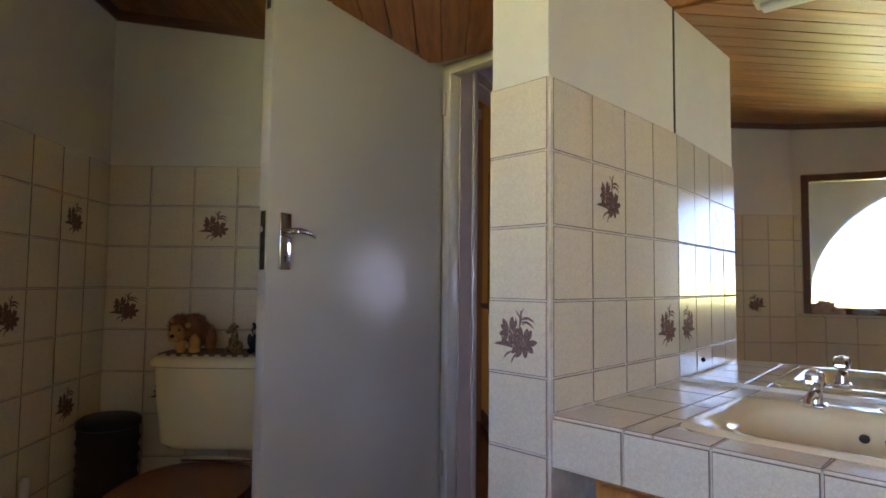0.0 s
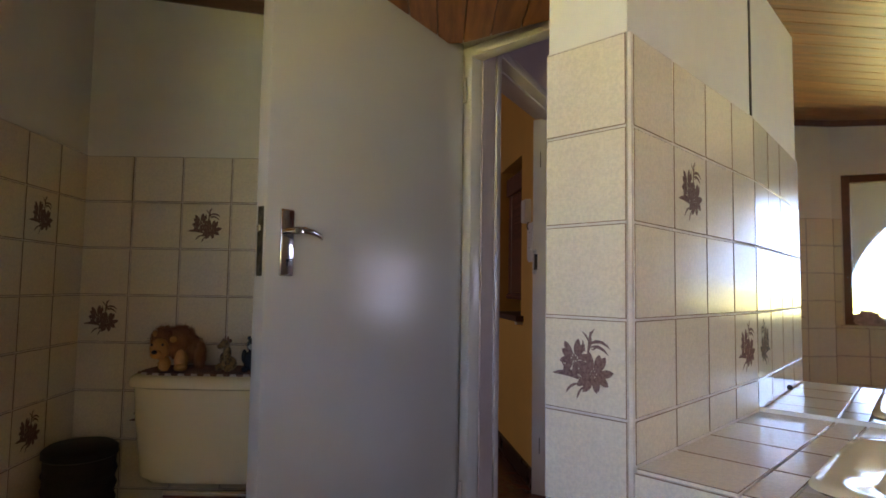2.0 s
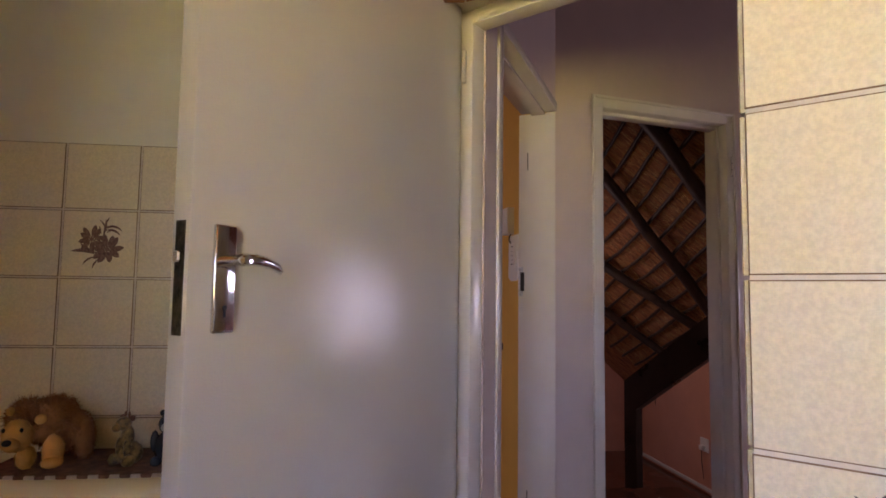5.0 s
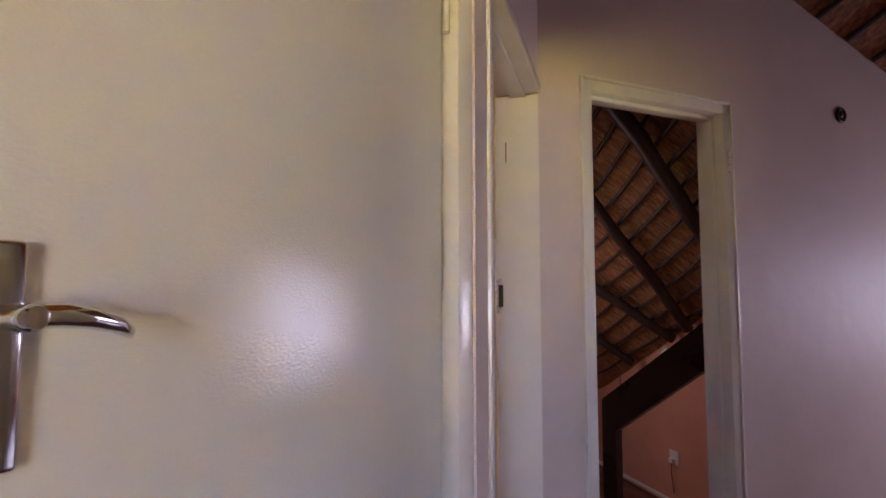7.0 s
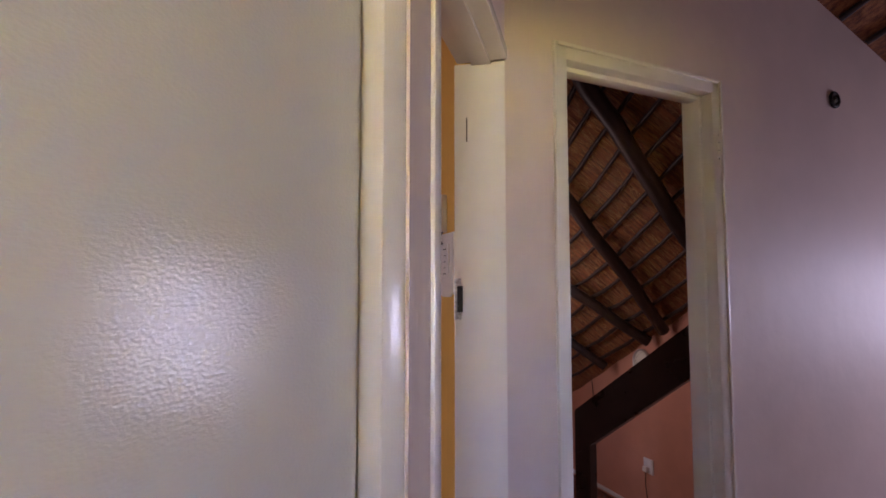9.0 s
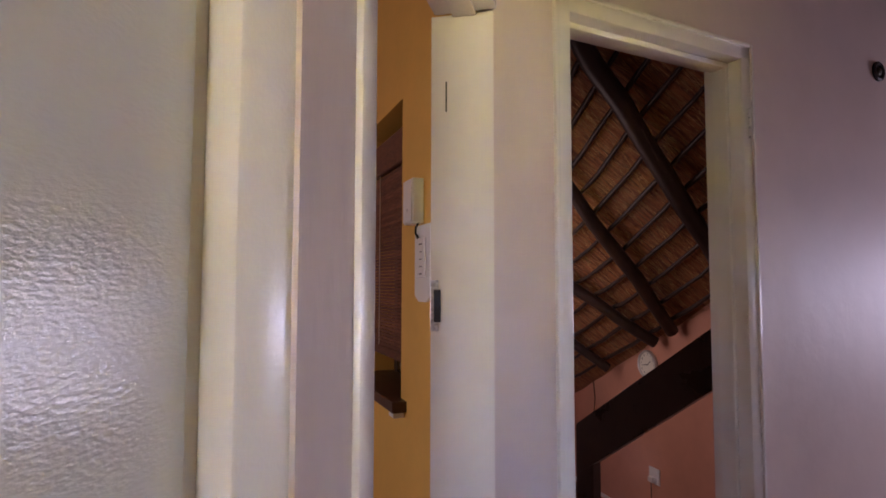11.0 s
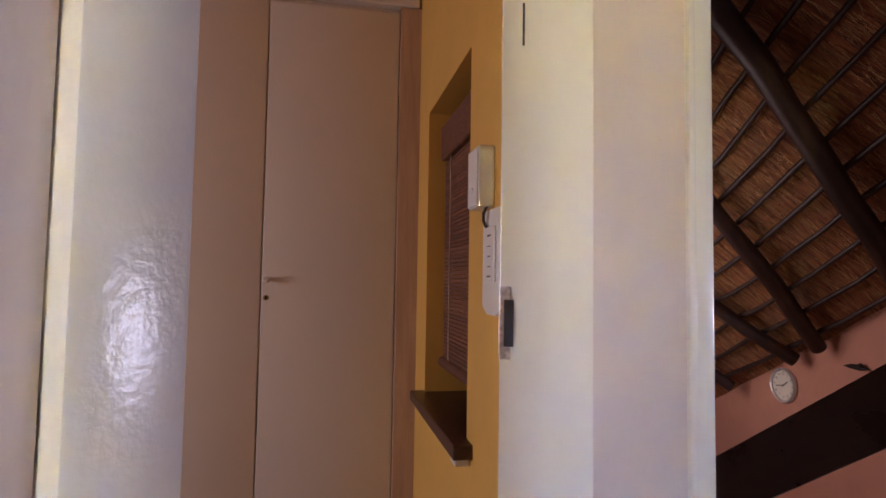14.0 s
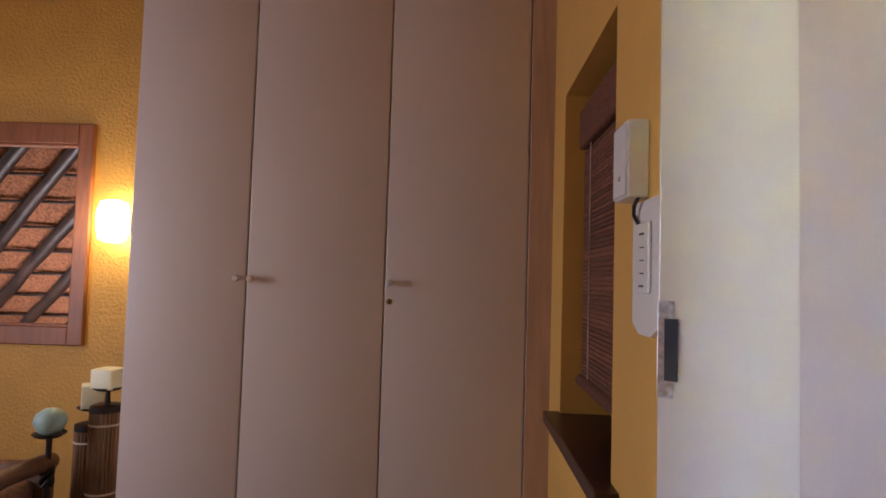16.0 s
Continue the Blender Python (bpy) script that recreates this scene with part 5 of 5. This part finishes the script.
for x0, x1, h0, h1 in ((a - 0.035, a + 0.045, z0 - 0.035, z1 + 0.035), (b - 0.045, b + 0.035, z0 - 0.035, z1 + 0.035), (a + 0.045, b - 0.045, z1 - 0.075, z1 + 0.035), (a + 0.045, b - 0.045, z0 - 0.035, z0 + 0.06)):
    part("window_frame", bx(x0, x1, -0.10, 0.028, h0, h1, 0.005), FRAME_WOOD, iw)
part("bead", bx(a + 0.045, b - 0.045, 0.0, 0.022, z1 - 0.092, z1 - 0.0755, 0.004), FRAME_WOOD, iw)
part("bead", bx(a + 0.045, b - 0.045, 0.0, 0.022, z0 + 0.0605, z0 + 0.076, 0.004), FRAME_WOOD, iw)
# thatch slope beyond: local x towards the west along the wall, -y away from the bedroom
def beyond(x, y, z):
    return im @ Vector((x, y, z))


slab("roof_beyond", [beyond(a - 1.6, -0.35, 3.3), beyond(b + 4, -0.35, 3.3), beyond(b + 4, -2.9, 0.2), beyond(a - 1.6, -2.9, 0.2)], 0.2, "thatched roof slope seen through the inner window", THATCH)
for i in range(12):
    k = 0.18 + i * 0.062
    p = lambda x, kk: beyond(x, -2.9 + 2.55 * kk, 0.2 + 3.1 * kk - 0.05)
    pole((p(a - 1.0, k), p(b + 3.4, k)), 0.013, "thin dark batten under the far thatch", "far battens", "batten", "batten", 0.004, 90 + i)
for i in range(12):
    x = a - 0.6 + i * 0.42
    pole((p(x + 1.9, 0.08) - Vector((0, 0, 0.03)), p(x - 1.7, 0.92) - Vector((0, 0, 0.03))), 0.05, "dark round rafter under the far thatch", "far rafters", seed=120 + i)

# wall lamp
wl = im @ Matrix.Translation((2.6 - 0.18, 0.0, 1.585))
lampo = thing("wall_lamp", wl, "lit half-round frosted glass wall lamp glowing warm yellow", "wall lamp")
part("back_plate", bx(-0.05, 0.05, 0.001, 0.012, -0.06, 0.06, 0.004), CHROME, lampo)
bm = BM()
lathe(bm, [(0.03, -0.105), (0.062, -0.09), (0.075, -0.03), (0.075, 0.05), (0.062, 0.10), (0.03, 0.112)], 24, Matrix.Translation((0, 0.085, 0)))
part("shade", bm, GLOW, lampo, "glowing frosted glass shade", smooth=60)
lb = new("lamp_bulb", bulb)
lb.matrix_world = wl @ Matrix.Translation((0, 0.19, 0.0))


# candle stands
def saucer(bm, m):
    lathe(bm, [(0.012, 0.0), (0.045, 0.004), (0.062, 0.016), (0.060, 0.018), (0.043, 0.008), (0.0, 0.008)], 24, m)
    return bm


def candle_stand(x, y, top, square, label, wax, bamboo):
    s = thing("candle_stand", Matrix.Translation((x, y, FLOOR)), label, "candle stand", "candle stands")
    t = top - FLOOR
    part("saucer", saucer(BM(), Matrix.Translation((0, 0, t))), IRON, s, smooth=50)
    if bamboo:
        part("stem", tube(BM(), [(0, 0, t - 0.055), (0, 0, t + 0.002)], [0.012, 0.009], 10), IRON, s, smooth=50)
        part("cap", lathe(BM(), [(0.066, t - 0.085), (0.066, t - 0.060), (0.05, t - 0.055), (0.0, t - 0.055)], 24), IRON, s, smooth=40)
        for i in range(26):
            a = 2 * math.pi * i / 26
            part("bamboo_slat", tube(BM(), [(0.058 * math.cos(a), 0.058 * math.sin(a), 0.0), (0.058 * math.cos(a), 0.058 * math.sin(a), t - 0.085)], 0.0072, 6), BAMBOO, s)
        for z in (t - 0.14, t - 0.42):
            part("binding", lathe(BM(), [(0.0655, z), (0.067, z + 0.004), (0.0655, z + 0.008)], 26), CLOTH_PALE, s)
    else:
        part("stem", tube(BM(), [(0, 0, 0.0), (0.004, 0, t * 0.5), (0, 0, t + 0.002)], [0.012, 0.011, 0.011], 10), IRON, s, smooth=50)
        bm = BM()
        for k in range(4):
            a = k * math.pi / 2
            tube(bm, [(0.02 * math.cos(a + j * 0.5), 0.02 * math.sin(a + j * 0.5), t - 0.19 + 0.012 * j) for j in range(7)], 0.008, 8)
        part("twisted_knot", bm, IRON, s, smooth=60)
        part("foot", lathe(BM(), [(0.09, 0), (0.09, 0.006), (0.02, 0.03), (0.0, 0.03)], 24), IRON, s, smooth=40)
    return s


candle_stand(-1.535, 4.70, 0.825, True, "bamboo-clad candle stand with a dark iron saucer", WAX, True)
c1 = thing("candle", Matrix.Translation((-1.535, 4.70, 0.835)), "square ivory pillar candle on its stand", "candle", "candles", bm=bx(-0.05, 0.05, -0.05, 0.05, 0, 0.085, 0.008, 3), material=WAX, smooth=50)
candle_stand(-1.755, 4.88, 0.69, True, "shorter bamboo-clad candle stand with a dark iron saucer", WAX, True)
thing("candle", Matrix.Translation((-1.755, 4.88, 0.700)) @ Matrix.Rotation(0.7, 4, "Z"), "square white pillar candle on its stand", "candle", "candles", bm=bx(-0.045, 0.045, -0.045, 0.045, 0, 0.11, 0.006, 3), material=WAX, smooth=50)
candle_stand(-1.665, 4.55, 0.660, False, "wrought-iron candle stand with a twisted knot", WAX_TEAL, False)
thing("candle", Matrix.Translation((-1.665, 4.55, 0.668)), "pale teal ball candle on an iron stand", "candle", "candles", bm=lathe(BM(), [(0.02, 0.0), (0.045, 0.02), (0.060, 0.055), (0.052, 0.085), (0.025, 0.105), (0, 0.108)], 28), material=WAX_TEAL, smooth=60)
# wicker armchair
wa = thing("wicker_chair", Matrix.Translation((-1.95, 4.25, FLOOR)) @ Matrix.Rotation(radians(10), 4, "Z"), "brown wicker armchair with a cushion", "armchair")
part("seat", bx(-0.32, 0.32, -0.30, 0.30, 0.20, 0.34, 0.04, 3), CANE, wa, smooth=50)
part("cushion", bx(-0.28, 0.28, -0.28, 0.28, 0.34, 0.44, 0.04, 3), CLOTH, wa, smooth=50)
part("backrest", bx(-0.32, 0.32, 0.26, 0.34, 0.20, 0.50, 0.035, 3), CANE, wa, smooth=50)
for s in (-1, 1):
    part("armrest", tube(BM(), [(0.31 * s, 0.30, 0.50), (0.33 * s, 0.0, 0.53), (0.32 * s, -0.28, 0.48), (0.31 * s, -0.30, 0.22)], 0.035, 12), CANE, wa, smooth=60)
for sx in (-1, 1):
    for sy in (-1, 1):
        part("leg", tube(BM(), [(0.27 * sx, 0.25 * sy, 0.0), (0.27 * sx, 0.25 * sy, 0.21)], 0.022, 10), CANE, wa)
